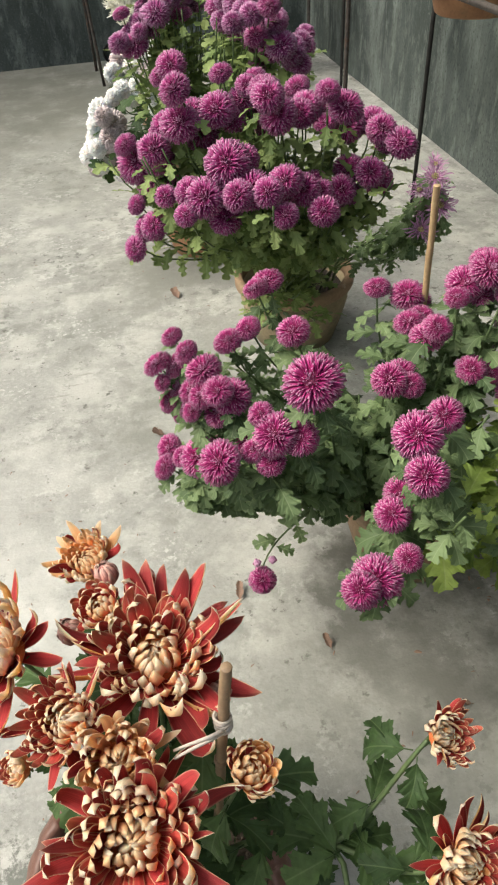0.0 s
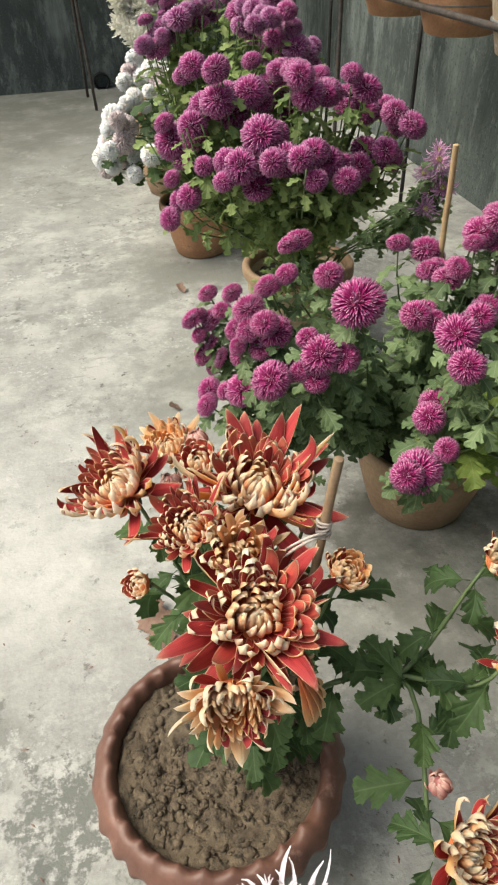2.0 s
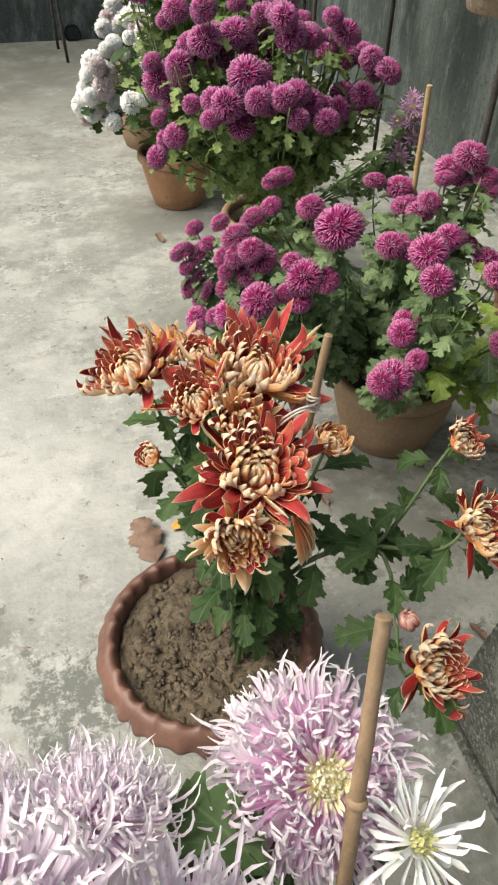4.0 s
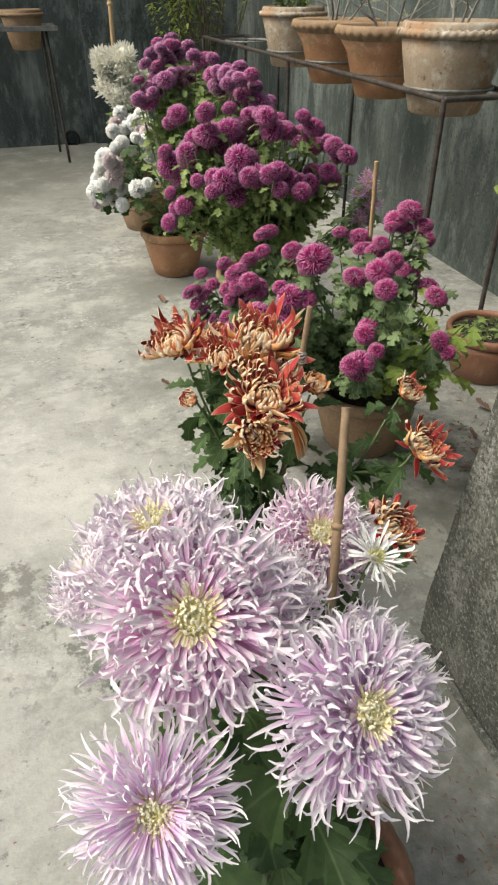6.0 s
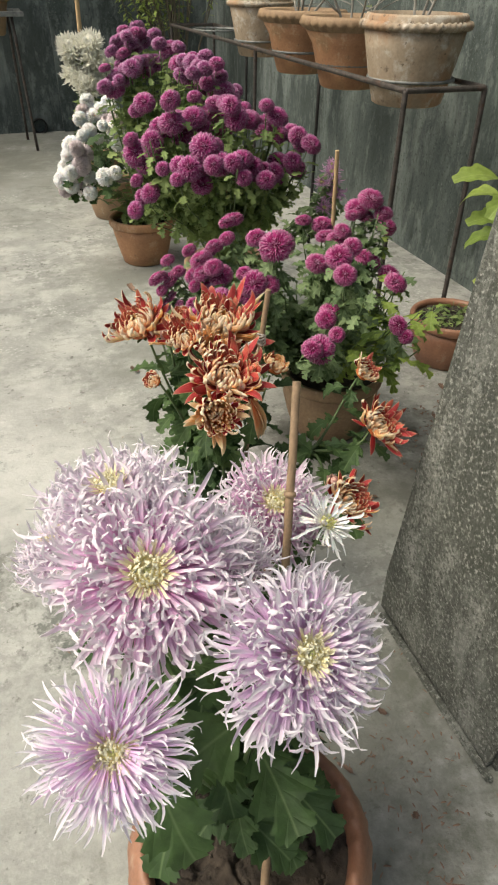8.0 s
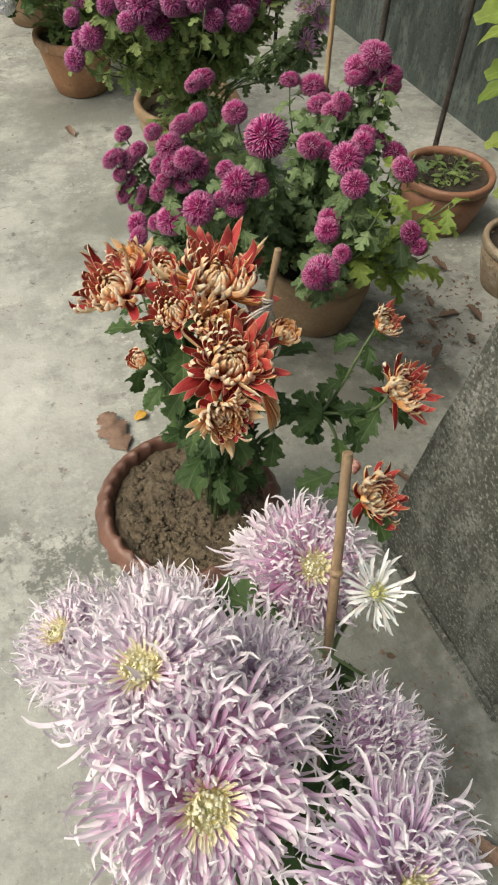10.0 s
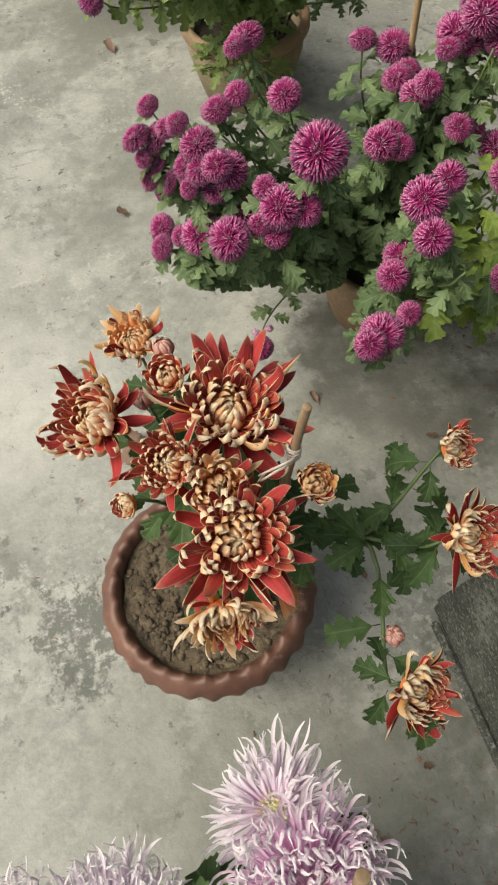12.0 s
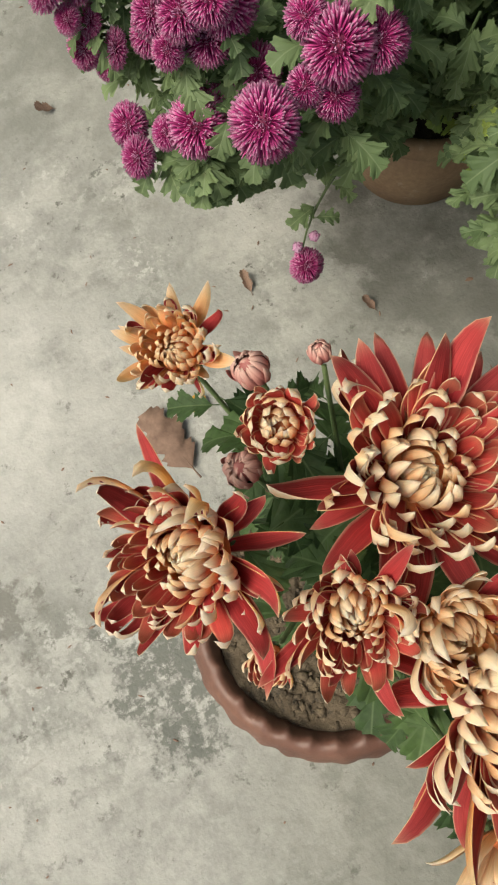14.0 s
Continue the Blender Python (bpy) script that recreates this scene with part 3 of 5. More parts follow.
        s.add(v, f, [2] * len(sl), uv, Matrix.Translation((0, 0, -R * 0.12)) @ Matrix.Rotation(math.tau * k / 7, 4, "Z"))
    return s.mesh(name, [*skins, SEPAL])


def spider_mesh(name, R, skins, seed, full=1.0, droop=1.0, eye=0.2, limp=0, curly=1.0, wide=1.0):
    """Large spider flower: spoon-tipped quills hooked at their ends, in a deep dome, and a curled pale eye (slot 1)."""
    random.seed(seed)
    s = Soup()
    rows = [(1.0, 116, 44), (1.08, 106, 56), (1.10, 96, 66), (1.06, 87, 74), (1.0, 78, 80), (0.92, 70, 80), (0.84, 62, 76), (0.75, 54, 70), (0.66, 47, 62), (0.56, 41, 46)]
    rows += [] if eye else [(0.58, 32, 36), (0.55, 22, 26), (0.52, 12, 16), (0.50, 4, 8)]
    for j, (rel, polar, count) in enumerate(rows):
        n = int(count * full)
        for k in range(n):
            p = radians(polar + random.uniform(-7, 7))
            L = R * rel * random.uniform(0.70, 1.10) * (1.14 if random.random() < 0.14 else 1.0)
            az = math.tau * (k + 0.5 * (j % 2) + random.uniform(-0.35, 0.35)) / n
            m = Matrix.Rotation(az, 4, "Z") @ Matrix.Translation((R * 0.15 * math.sin(p), 0, R * 0.12 * math.cos(p))) @ Matrix.Rotation(random.uniform(-0.5, 0.5), 4, "X")
            a0 = 90 - math.degrees(p)
            sag = (random.uniform(2, 32) + (30 if j > 7 else 20 if j > 5 else 8 if j > 3 else 0)) * droop
            hook = random.choice((60, 110, 150, 190, 220, 250, 280) if random.random() < curly else (-30, 0, 20, 50)) * random.uniform(0.75, 1.1) * (0.7 if j > 7 else 1.0)
            s.add(*quill(L, R * wide * random.uniform(0.034, 0.056), a0 + sag * 0.5, a0 - sag, hook, 12, random.uniform(-0.35, 0.35), 0.3, random.choice((-1, 1)) * random.uniform(10, 170) * min(1, 0.2 + curly)), m=m)
    for k in range(limp):
        m = Matrix.Rotation(radians(-90) + random.uniform(-0.9, 0.9), 4, "Z") @ Matrix.Translation((R * 0.35, 0, -R * 0.1))
        s.add(*quill(R * random.uniform(0.8, 1.1), R * 0.09, -20, -85, random.uniform(-10, 80), 8, random.uniform(-0.3, 0.3), 0.25), m=m)
    lift = 0.36 if full > 0.7 else 0.12
    for j, (rr, rel, a0, a1, count) in enumerate([(1.1, 1.9, 34, 14, 44), (1.0, 1.5, 46, 32, 46), (0.85, 1.1, 58, 56, 44), (0.65, 0.9, 68, 80, 36), (0.45, 0.75, 76, 95, 26), (0.22, 0.5, 84, 110, 13)]):
        for k in range(count if eye else 0):
            v, f, sl, uv = quill(R * eye * rel * random.uniform(0.6, 1.25), R * (0.036 if j < 2 else 0.042), a0 + random.uniform(-22, 22), a1 + random.uniform(-25, 25), random.uniform(0, 80) if j < 2 else random.uniform(60, 230), 6, random.uniform(-0.5, 0.5), 0.3, random.uniform(-120, 120))
            s.add(v, f, [3 if j > 4 else 0 if j == 0 else 1] * len(f), uv, ring_pose(k, count, R * rr * eye * random.uniform(0.85, 1.1), R * lift, 0.14))
    if eye:
        lathe(s, [(R * eye * 1.15 * math.sin(a), R * lift + R * eye * 0.28 * math.cos(a)) for a in np.linspace(0.05, 2.4, 7)], 16, 1)
        s.uv[-1][:, 0] = 0.2
    big = (0.46, 0.17) if full > 0.7 else (0.34, 0.09)
    lathe(s, [(R * big[0] * math.sin(a), R * 0.02 + R * big[1] * math.cos(a)) for a in np.linspace(0.05, 2.4, 9)], 20, 0)
    s.uv[-1][:, 0] = 0.5
    for k in range(8):
        v, f, sl, uv = floret(R * 0.28, R * 0.12, -40, 30)
        s.add(v, f, [2] * len(sl), uv, Matrix.Translation((0, 0, -R * 0.1)) @ Matrix.Rotation(math.tau * k / 8, 4, "Z"))
    return s.mesh(name, [*skins, SEPAL, LIME_SKIN])


def open_mesh(name, R, skins, seed):
    """Small open flower: two rings of long strap rays round a pale green eye (slot 1)."""
    random.seed(seed)
    s = Soup()
    for rel, a0, a1, count in ((1.0, 8, -30, 17), (0.95, 22, -10, 16), (0.85, 36, 8, 13), (0.65, 50, 28, 10)):
        for k in range(count):
            s.add(*quill(R * rel * random.choice((0.7, 0.85, 0.95, 1.05, 1.1, 1.4)), R * random.uniform(0.075, 0.12), a0 + random.uniform(-12, 12), a1 + random.uniform(-20, 20), random.uniform(-40, 130), 10, random.uniform(-0.4, 0.4), 0.3, random.uniform(-110, 110)), m=ring_pose(k, count, R * 0.10, 0, 0.1))
    for rr, count in ((0.20, 18), (0.14, 14), (0.08, 9), (0.03, 4)):
        for k in range(count):
            v, f, sl, uv = quill(R * random.uniform(0.16, 0.26), R * 0.06, 60, 100, random.uniform(20, 120), 6)
            s.add(v, f, [1] * len(f), uv, ring_pose(k, count, R * rr, R * 0.05, 0.1))
    return s.mesh(name, skins)


def shaggy_mesh(name, R, skin, seed):
    """Loose curly flower with many upturned rays."""
    random.seed(seed)
    s = Soup()
    for j, (rel, a0, a1, count) in enumerate([(0.9, -25, 0, 40), (1.0, -5, 25, 46), (0.95, 15, 50, 44), (0.85, 34, 76, 40), (0.7, 52, 100, 30), (0.5, 70, 125, 20)]):
        for k in range(count):
            s.add(*quill(R * rel * random.uniform(0.6, 1.1), R * 0.125, a0 + random.uniform(-15, 15), a1 + random.uniform(-30, 30), random.uniform(-40, 140), 4, random.uniform(-0.4, 0.4), 0.3, random.uniform(-120, 120)), m=ring_pose(k, count, R * 0.08, 0, 0.15))
    lathe(s, [(R * 0.45 * math.sin(a), R * 0.15 + R * 0.32 * math.cos(a)) for a in np.linspace(0.05, 3.0, 8)], 14, 0)
    s.uv[-1][:, 0] = 0.5
    return s.mesh(name, [skin])


def leaf_mesh(name, L, W, mat, seed, bend=35, fold=0.22, lobes=3, deep=0.55, rows=24):
    """A lobed leaf along +y with its stalk at the origin."""
    random.seed(seed)
    vs, uv, fs = [], [], []
    y = z = 0.0
    twist = random.uniform(-0.25, 0.25)
    cols = (-1, -0.5, 0, 0.5, 1) if rows > 14 else (-1, 0, 1)
    w_ = len(cols)
    for i in range(rows + 1):
        s = i / rows
        a = radians(12 - bend * s)
        env = (math.sin(math.pi * min(1, s * 0.90 + 0.05)) ** 0.6) * (1.0 if s > 0.10 else 0.15 + 0.85 * s / 0.10) * (1.12 - 0.40 * s)
        lob = 1 - deep * (1 - abs(math.sin(math.pi * (s * (lobes - 0.3) + 0.22))) ** 0.9) * (1.0 if s < 0.9 else 0.3)
        tooth = 1 + 0.14 * math.cos(math.tau * s * lobes * 3.1)
        w = max(0.02 * W, W * 0.5 * env * lob * tooth)
        if i == rows:
            w = 0.002 * W
        wave = 0.035 * W * math.sin(math.tau * s * lobes)
        sweep = 0.58 * w
        for c in cols:
            q = abs(c)
            vs.append((c * w, y + sweep * q * math.cos(a), z + (fold * q - 0.10 * q * q) * w + wave * q * (1 if c > 0 else -1) + twist * c * w * s - sweep * q * math.sin(-a)))
            uv.append((s, 0.5 + 0.5 * c * min(1, w / (W * 0.5))))
        y += L / rows * math.cos(a)
        z += L / rows * math.sin(a)
    for i in range(rows):
        for c in range(w_ - 1):
            b = i * w_ + c
            fs.append((b, b + 1, b + w_ + 1, b + w_))
    s = Soup().add(vs, fs, 0, uv)
    tube(s, [(0, -L * 0.16, -L * 0.01), (0, 0, 0), (0, L * 0.2, L * 0.028)], L * 0.014, L * 0.008, 5)
    return s.mesh(name, [mat])


def smooth_leaf_mesh(name, L, W, mat, seed, bend=45):
    return leaf_mesh(name, L, W, mat, seed, bend, 0.3, 1, 0.0)


BUD_PETALS = {}


def bud(plant, place, facing, R, skins, seed):
    """A closed round bud: narrow incurved petals wrapped over a dark heart and a green calyx."""
    random.seed(seed)
    base = Soup()
    lathe(base, [(0.80 * math.sin(a), -0.86 * math.cos(a)) for a in np.linspace(0.02, 3.12, 10)], 14, 0)
    head = part("bud", base.mesh("bud_heart", [skins[1]]), plant, aim(place, facing, seed, R) @ Matrix.Diagonal((1, 1, 1.22, 1)))
    cup = Soup()
    lathe(cup, [(0.0, -1.12), (0.22, -1.10), (0.62, -0.82), (0.93, -0.36), (0.95, -0.30), (0.86, -0.36), (0.58, -0.76), (0.0, -1.0)], 28, 0, lambda i, a: (0, 0.16 * math.cos(7 * a)) if i in (3, 4, 5) else (0, 0))
    part("calyx", cup.mesh("calyx", [SEPAL]), head, label="green bud calyx")
    for j, (size, count) in enumerate([(0.90, 9), (0.96, 11), (1.0, 10), (1.04, 5)]):
        if (j, skins) not in BUD_PETALS:
            ends = 125 if j == 3 else 180 - 3 * j
            BUD_PETALS[j, skins] = Soup().add(*petal(size * (2.5 if j == 3 else 3.14 - 0.04 * j), 0.62, 4, ends, 0, 0.22, 9, 0.4, 0.03, 0.10, 1.0)).mesh("petal", list(skins))
        for k in range(count):
            part("petal", BUD_PETALS[j, skins], head, Matrix.Rotation(math.tau * (k + j * 0.37 + random.uniform(-0.2, 0.2)) / count, 4, "Z") @ Matrix.Translation((0.04, 0, -size)) @ Matrix.Rotation(0.12 + random.uniform(-0.2, 0.2), 4, "X") @ Matrix.Scale(random.uniform(0.92, 1.06), 4))
    return head


# ---- pots ----
def rope_ring(soup, R, r, z, turns, slots=0):
    """A twisted rope moulding."""
    seg, sides, vs, fs, uv = 144, 8, [], [], []
    for k in range(seg):
        a = math.tau * k / seg
        for i in range(sides):
            p = math.tau * i / sides
            q = r * (1 + 0.28 * math.cos(2 * p - turns * a))
            vs.append(((R + q * math.cos(p)) * math.cos(a), (R + q * math.cos(p)) * math.sin(a), z + q * math.sin(p)))
            uv.append((k / seg, i / sides))
    for k in range(seg):
        for i in range(sides):
            fs.append((k * sides + i, (k + 1) % seg * sides + i, (k + 1) % seg * sides + (i + 1) % sides, k * sides + (i + 1) % sides))
    return soup.add(vs, fs, slots, uv)


def soil_mesh(name, r, z, mat, seed, clods=60, relief=0.006):
    random.seed(seed)
    s, rings, seg = Soup(), 48 if clods > 200 else 12, 140 if clods > 200 else 40
    vs, fs = [(0, 0, z)], []
    for i in range(1, rings + 1):
        for k in range(seg):
            a, q = math.tau * k / seg, r * i / rings
            p = Vector((q * math.cos(a), q * math.sin(a), seed))
            h = noise.fractal(p * 34, 0.7, 2.1, 6) * relief * 1.2 + noise.noise(p * 9) * relief + abs(noise.noise(p * 75)) * 0.0045
            crack = abs(noise.noise(p * 14 + Vector((7, 3, 1))))
            h -= 0.010 * max(0, 1 - crack / 0.045)
            vs.append((p.x, p.y, z + h))
    for k in range(seg):
        fs.append((0, 1 + k, 1 + (k + 1) % seg))
    for i in range(rings - 1):
        for k in range(seg):
            b = 1 + i * seg
            fs.append((b + k, b + seg + k, b + seg + (k + 1) % seg, b + (k + 1) % seg))
    s.add(vs, fs)
    ico = bmesh.new()
    bmesh.ops.create_icosphere(ico, subdivisions=1, radius=1)
    iv, jf = np.array([v.co for v in ico.verts]), [tuple(v.index for v in f.verts) for f in ico.faces]
    ico.free()
    for _ in range(clods):
        a, q = random.uniform(0, math.tau), r * math.sqrt(random.random()) * 0.95
        size = random.choice((0.0010, 0.0012, 0.0014, 0.0018, 0.0022, 0.003, 0.0042, 0.006)) * random.uniform(0.8, 1.2) * (1.15 if q > r * 0.6 else 0.8)
        lump = iv * np.random.uniform(0.55, 1.3, (len(iv), 1)) * size * np.array((random.uniform(0.8, 1.3), random.uniform(0.8, 1.3), 0.7))
        s.add(lump, jf, 0, None, Matrix.Translation((q * math.cos(a), q * math.sin(a), z + size * 0.12)))
    return s.mesh(name, [mat])


def flower_pot(place, r, h, mat, label, rim="band", foot=0.66, soil=SOIL, soil_drop=0.035, clods=60, rim_mat=None, turn=0.0, group="", seed=1, name="flower_pot", fill=True, pinch=1.0):
    """Thick-walled clay pot: body, rim and soil."""
    pot = thing(name, place, label, "plant pot", group, turn)
    w, top = 0.014, 0.77 if rim == "scallop" else 0.84
    body = Soup()
    lathe(body, [(0.0, 0.0), (r * foot * 0.92, 0.0), (r * foot, 0.006), (r * (foot + 0.10), h * 0.28), (r * (foot + 0.21), h * 0.62), (r * 0.93, h * top), (r * 0.93 - w, h * top), (r * (foot + 0.19) - w, h * 0.62), (r * foot - w, 0.02), (0.0, 0.02)], 48)
    part("pot_body", body.mesh("pot_body", [mat]), pot)
    ring = Soup()
    rm = rim_mat or mat
    if rim == "scallop":
        def wave(i, a):
            c = noise.noise(Vector((math.cos(a), math.sin(a), 0.3)) * 6)
            q = a * 14 + 0.7 * math.sin(3 * a) + 0.4 * math.sin(5 * a)
            e = math.cos(2 * q) * (0.6 + 0.7 * c) * pinch
            f = noise.noise(Vector((math.cos(a), math.sin(a), 0.7)) * 19)
            g = (1 - 2 * abs(math.sin(q + 0.8))) * (0.75 + 0.6 * c) * pinch
            return {1: (0.0035 * e, -0.004 * e), 2: (0.004 * e, -0.005 * e), 3: (0.003 * e + 0.001 * f, -0.003 * e), 4: (0.001 * f, 0.001 * f), 5: (-0.0022 * g + 0.001 * f, 0.0026 * g + 0.001 * f), 6: (-0.0045 * g + 0.001 * f, 0.003 * g), 7: (-0.004 * g, 0.002 * g)}.get(i, (0, 0))
        lathe(ring, [(r * 0.92, h * 0.775), (r * 1.09, h * 0.79), (r * 1.150, h * 0.825), (r * 1.145, h * 0.87), (r * 1.08, h * 0.955), (r * 1.03, h * 0.99), (r * 0.985, h * 0.995), (r * 0.955, h * 0.97), (r * 0.93, h * 0.90), (r * 0.915, h * 0.78), (r * 0.92, h * 0.775)], 256, 0, wave)
    elif rim == "rope":
        lathe(ring, [(r * 0.90, h * 0.82), (r * 0.94, h * 0.83), (r * 0.93, h * 0.97), (r * 0.90, h), (r * 0.85, h), (r * 0.84, h * 0.82), (r * 0.90, h * 0.82)], 64)
        rope_ring(ring, r * 0.955, r * 0.065, h * 0.88, 44)
    elif rim == "frill":
        def wave2(i, a):
            c = abs(math.sin(a * 16))
            return (0.006 * c, -0.008 * c) if i in (1, 2) else (0, 0)
        lathe(ring, [(r * 0.90, h * 0.80), (r * 0.985, h * 0.895), (r * 1.01, h * 0.93), (r * 1.0, h * 0.975), (r * 0.97, h * 1.0), (r * 0.87, h * 0.975), (r * 0.84, h * 0.80), (r * 0.90, h * 0.80)], 128, 0, wave2)
    else:
        lathe(ring, [(r * 0.90, h * 0.82), (r * 0.97, h * 0.83), (r * 1.0, h * 0.86), (r * 1.0, h * 0.96), (r * 0.98, h * 0.99), (r * 0.94, h * 1.0), (r * 0.88, h * 0.985), (r * 0.86, h * 0.94), (r * 0.86, h * 0.82), (r * 0.90, h * 0.82)], 64)
    part("rim", ring.mesh("rim", [rm]), pot)
    if fill:
        part("soil", soil_mesh("soil", r * (0.93 if rim == "scallop" else 0.875), h - soil_drop, soil, seed, clods), pot, label="crumbly soil filling the pot", kind="stuff")
    return pot


def stake(name, foot, top, r, mat, label, knots=2, seed=1, at=None):
    """A cane from foot to top with swollen nodes and a cut end."""
    random.seed(seed)
    ob = thing(name, foot, label, "plant stake")
    d = Vector(top) - Vector(foot)
    s, n = Soup(), 24
    pts = [d * i / n + Vector((random.uniform(-1, 1), random.uniform(-1, 1), 0)) * 0.0004 for i in range(n + 1)]
    pts += [pts[-1] + d.normalized() * 0.0004, pts[-1] + d.normalized() * 0.0008]
    tube(s, pts, r * 1.06, r * 0.94, 10, 0, 0.03)
    v = s.v[0]
    v[-10:] = np.array(pts[-1]) + (v[-10:] - np.array(pts[-1])) * 0.9
    part("cane", s.mesh("cane", [mat]), ob)
    for k in range(knots):
        q = Soup()
        c = d * (at[k] if at else 0.25 + 0.6 * (k + 0.6) / max(1, knots))
        u = d.normalized() * r * 0.7
        tube(q, [c - u, c - u * 0.3, c + u * 0.3, c + u], r * 1.0, r * 1.0, 10)
        for v in q.v:
            ctr = np.array(c)
            for row in range(4):
                v[row * 10:(row + 1) * 10] = (v[row * 10:(row + 1) * 10] - ctr) * (1.4 if row in (1, 2) else 1.0) + ctr
        part("node", q.mesh("node", [mat]), ob)
    return ob


RAW = {}


def raw(me):
    """Vertices, faces, slot and coordinates of a mesh, kept for joining."""
    if me.name not in RAW:
        v = np.empty(len(me.vertices) * 3)
        me.vertices.foreach_get("co", v)
        uvs = np.zeros((len(me.vertices), 2))
        lay = me.uv_layers["along"].data
        for lp in me.loops:
            uvs[lp.vertex_index] = lay[lp.index].uv
        RAW[me.name] = (v.reshape(-1, 3), [tuple(q.vertices) for q in me.polygons], 0, uvs)
    return RAW[me.name]


def grow(plant, soil_at, tips, leaves, leaf_size, stem_mat, stem_r=0.0035, spread=0.25, low=0.15, high=0.92, droop=0.3, joined=False, leaf_mats=None, singles=300):
    """Stems from the soil to each tip (place, facing) with leaves set spirally along them. All in the plant's own space."""
    root = Vector(soil_at)
    total, spin = 0, 0.0
    bag = Soup()
    for place, facing in tips:
        F, d = Vector(place), Vector(facing).normalized()
        hgt = max(0.05, F.z - root.z)
        start = root + Vector((random.uniform(-1, 1), random.uniform(-1, 1), 0)) * 0.025
        out = Vector((F.x - root.x, F.y - root.y, 0))
        pts = bezier(start, start + Vector((0, 0, hgt * 0.45)) + out * 0.12, F - d * 0.10 - Vector((0, 0, hgt * 0.18)), F - d * 0.008, 10)
        s = Soup()
        tube(s, pts, stem_r * random.uniform(0.85, 1.15), stem_r * 0.5, 6)
        part("stem", s.mesh("stem", [stem_mat]), plant)
        count = max(1, round(leaves / len(tips)))
        for k in range(count):
            t = low + (high - low) * ((k + random.uniform(0.1, 0.9)) / count) ** 0.7
            i = min(9, int(t * 10))
            p = pts[i].lerp(pts[i + 1], t * 10 - i)
            spin += 2.4 + random.uniform(-0.3, 0.3)
            side = Vector((math.cos(spin), math.sin(spin), 0)) + out.normalized() * spread if out.length > 0.01 else Vector((math.cos(spin), math.sin(spin), 0))
            ahead = side.normalized() + Vector((0, 0, random.uniform(-droop, 0.35)))
            up = Vector((0, 0, 1)) + side * 0.35 + Vector((random.uniform(-0.4, 0.4), random.uniform(-0.4, 0.4), 0))
            m = leaf_pose(p + ahead.normalized() * leaf_size * 0.14, ahead, up, leaf_size * random.uniform(0.6, 1.15))
            me = random.choice(leaf_mats)
            if joined or total >= singles:
                bag.add(*raw(me), m)
            else:
                part("leaf", me, plant, m)
            total += 1
    if bag.n:
        part("foliage", bag.mesh("foliage", [leaf_mats[0].materials[0]]), plant, kind="stuff")
    return total
# ---- the setting ----
def slab(name, bm, mat, label=""):
    return tagged(new(name, mesh_of(bm, name, mat)), label, kind="structure")


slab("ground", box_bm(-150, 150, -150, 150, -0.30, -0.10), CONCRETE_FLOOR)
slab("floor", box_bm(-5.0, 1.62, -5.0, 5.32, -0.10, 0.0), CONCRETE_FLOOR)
# Right and back walls: upper parts are unseen, made tall to cut skylight.
slab("wall_right", box_bm(1.60, 1.80, -5.0, 5.60, -0.10, 6.2), CONCRETE_WALL)
wall_back = slab("wall_back", box_bm(-5.0, 1.60, 5.30, 5.55, -0.10, 4.6), CONCRETE_BACK)
slab("wall_left", box_bm(-5.2, -5.0, -5.0, 5.55, -0.10, 0.9), CONCRETE_WALL)
slab("wall_front", box_bm(-5.0, 1.60, -5.2, -5.0, -0.10, 0.9), CONCRETE_WALL)
slab("trim", box_bm(0.34, 1.04, 5.25, 5.30, 0.0, 4.6, 0.006), CONCRETE_WALL)


def pier():
    """A rough free-standing concrete pier whose far edge leans."""
    bm = bmesh.new()
    x0, x1, h = 0.39, 1.25, 1.9
    ring = []
    for z in np.linspace(0, h, 20):
        far = -0.055 - 0.11 * z
        ring.append([bm.verts.new((x, y, z)) for x, y in ((x0, -0.455), (x1, -0.455), (x1, far), (x0 + 0.004, far))])
    for a, b in zip(ring, ring[1:]):
        for k in range(4):
            bm.faces.new((a[k], a[(k + 1) % 4], b[(k + 1) % 4], b[k]))
    bm.faces.new(ring[-1])
    bm.faces.new(ring[0][::-1])
    edges = [e for e in bm.edges if abs(e.verts[0].co.z - e.verts[1].co.z) > 0.02]
    bmesh.ops.bevel(bm, geom=edges, offset=0.012, segments=2, affect="EDGES")
    for v in bm.verts:
        n = noise.noise_vector(v.co * 6) * 0.004
        v.co += Vector((n.x, n.y, 0))
    return slab("wall_pier", bm, CONCRETE_PIER)


pier()
slab("baseboard", box_bm(0.374, 0.390, -0.47, -0.09, 0.0, 0.010, 0.004), CONCRETE_PIER)


def drain():
    ob = thing("drain_hole", (0.15, 5.295, 0.05), "round black drain pipe mouth at the foot of the wall", "drain")
    s = Soup()
    lathe(s, [(0.050, 0.0), (0.058, 0.0), (0.060, 0.05), (0.050, 0.05), (0.046, -0.06), (0.0, -0.06)], 28)
    part("pipe", s.mesh("pipe", [HOLE_BLACK]), ob, pose(0, 0, 0, 90))


drain()

# ---- plant stand of welded bars along the wall ----
SX0, SX1, SY0, SY1, SZ = 1.01, 1.30, 1.12, 4.10, 0.815
RINGS = [(1.155, 1.34, 0.140), (1.155, 1.80, 0.125), (1.155, 2.28, 0.125), (1.155, 2.82, 0.125), (1.155, 3.55, 0.135)]


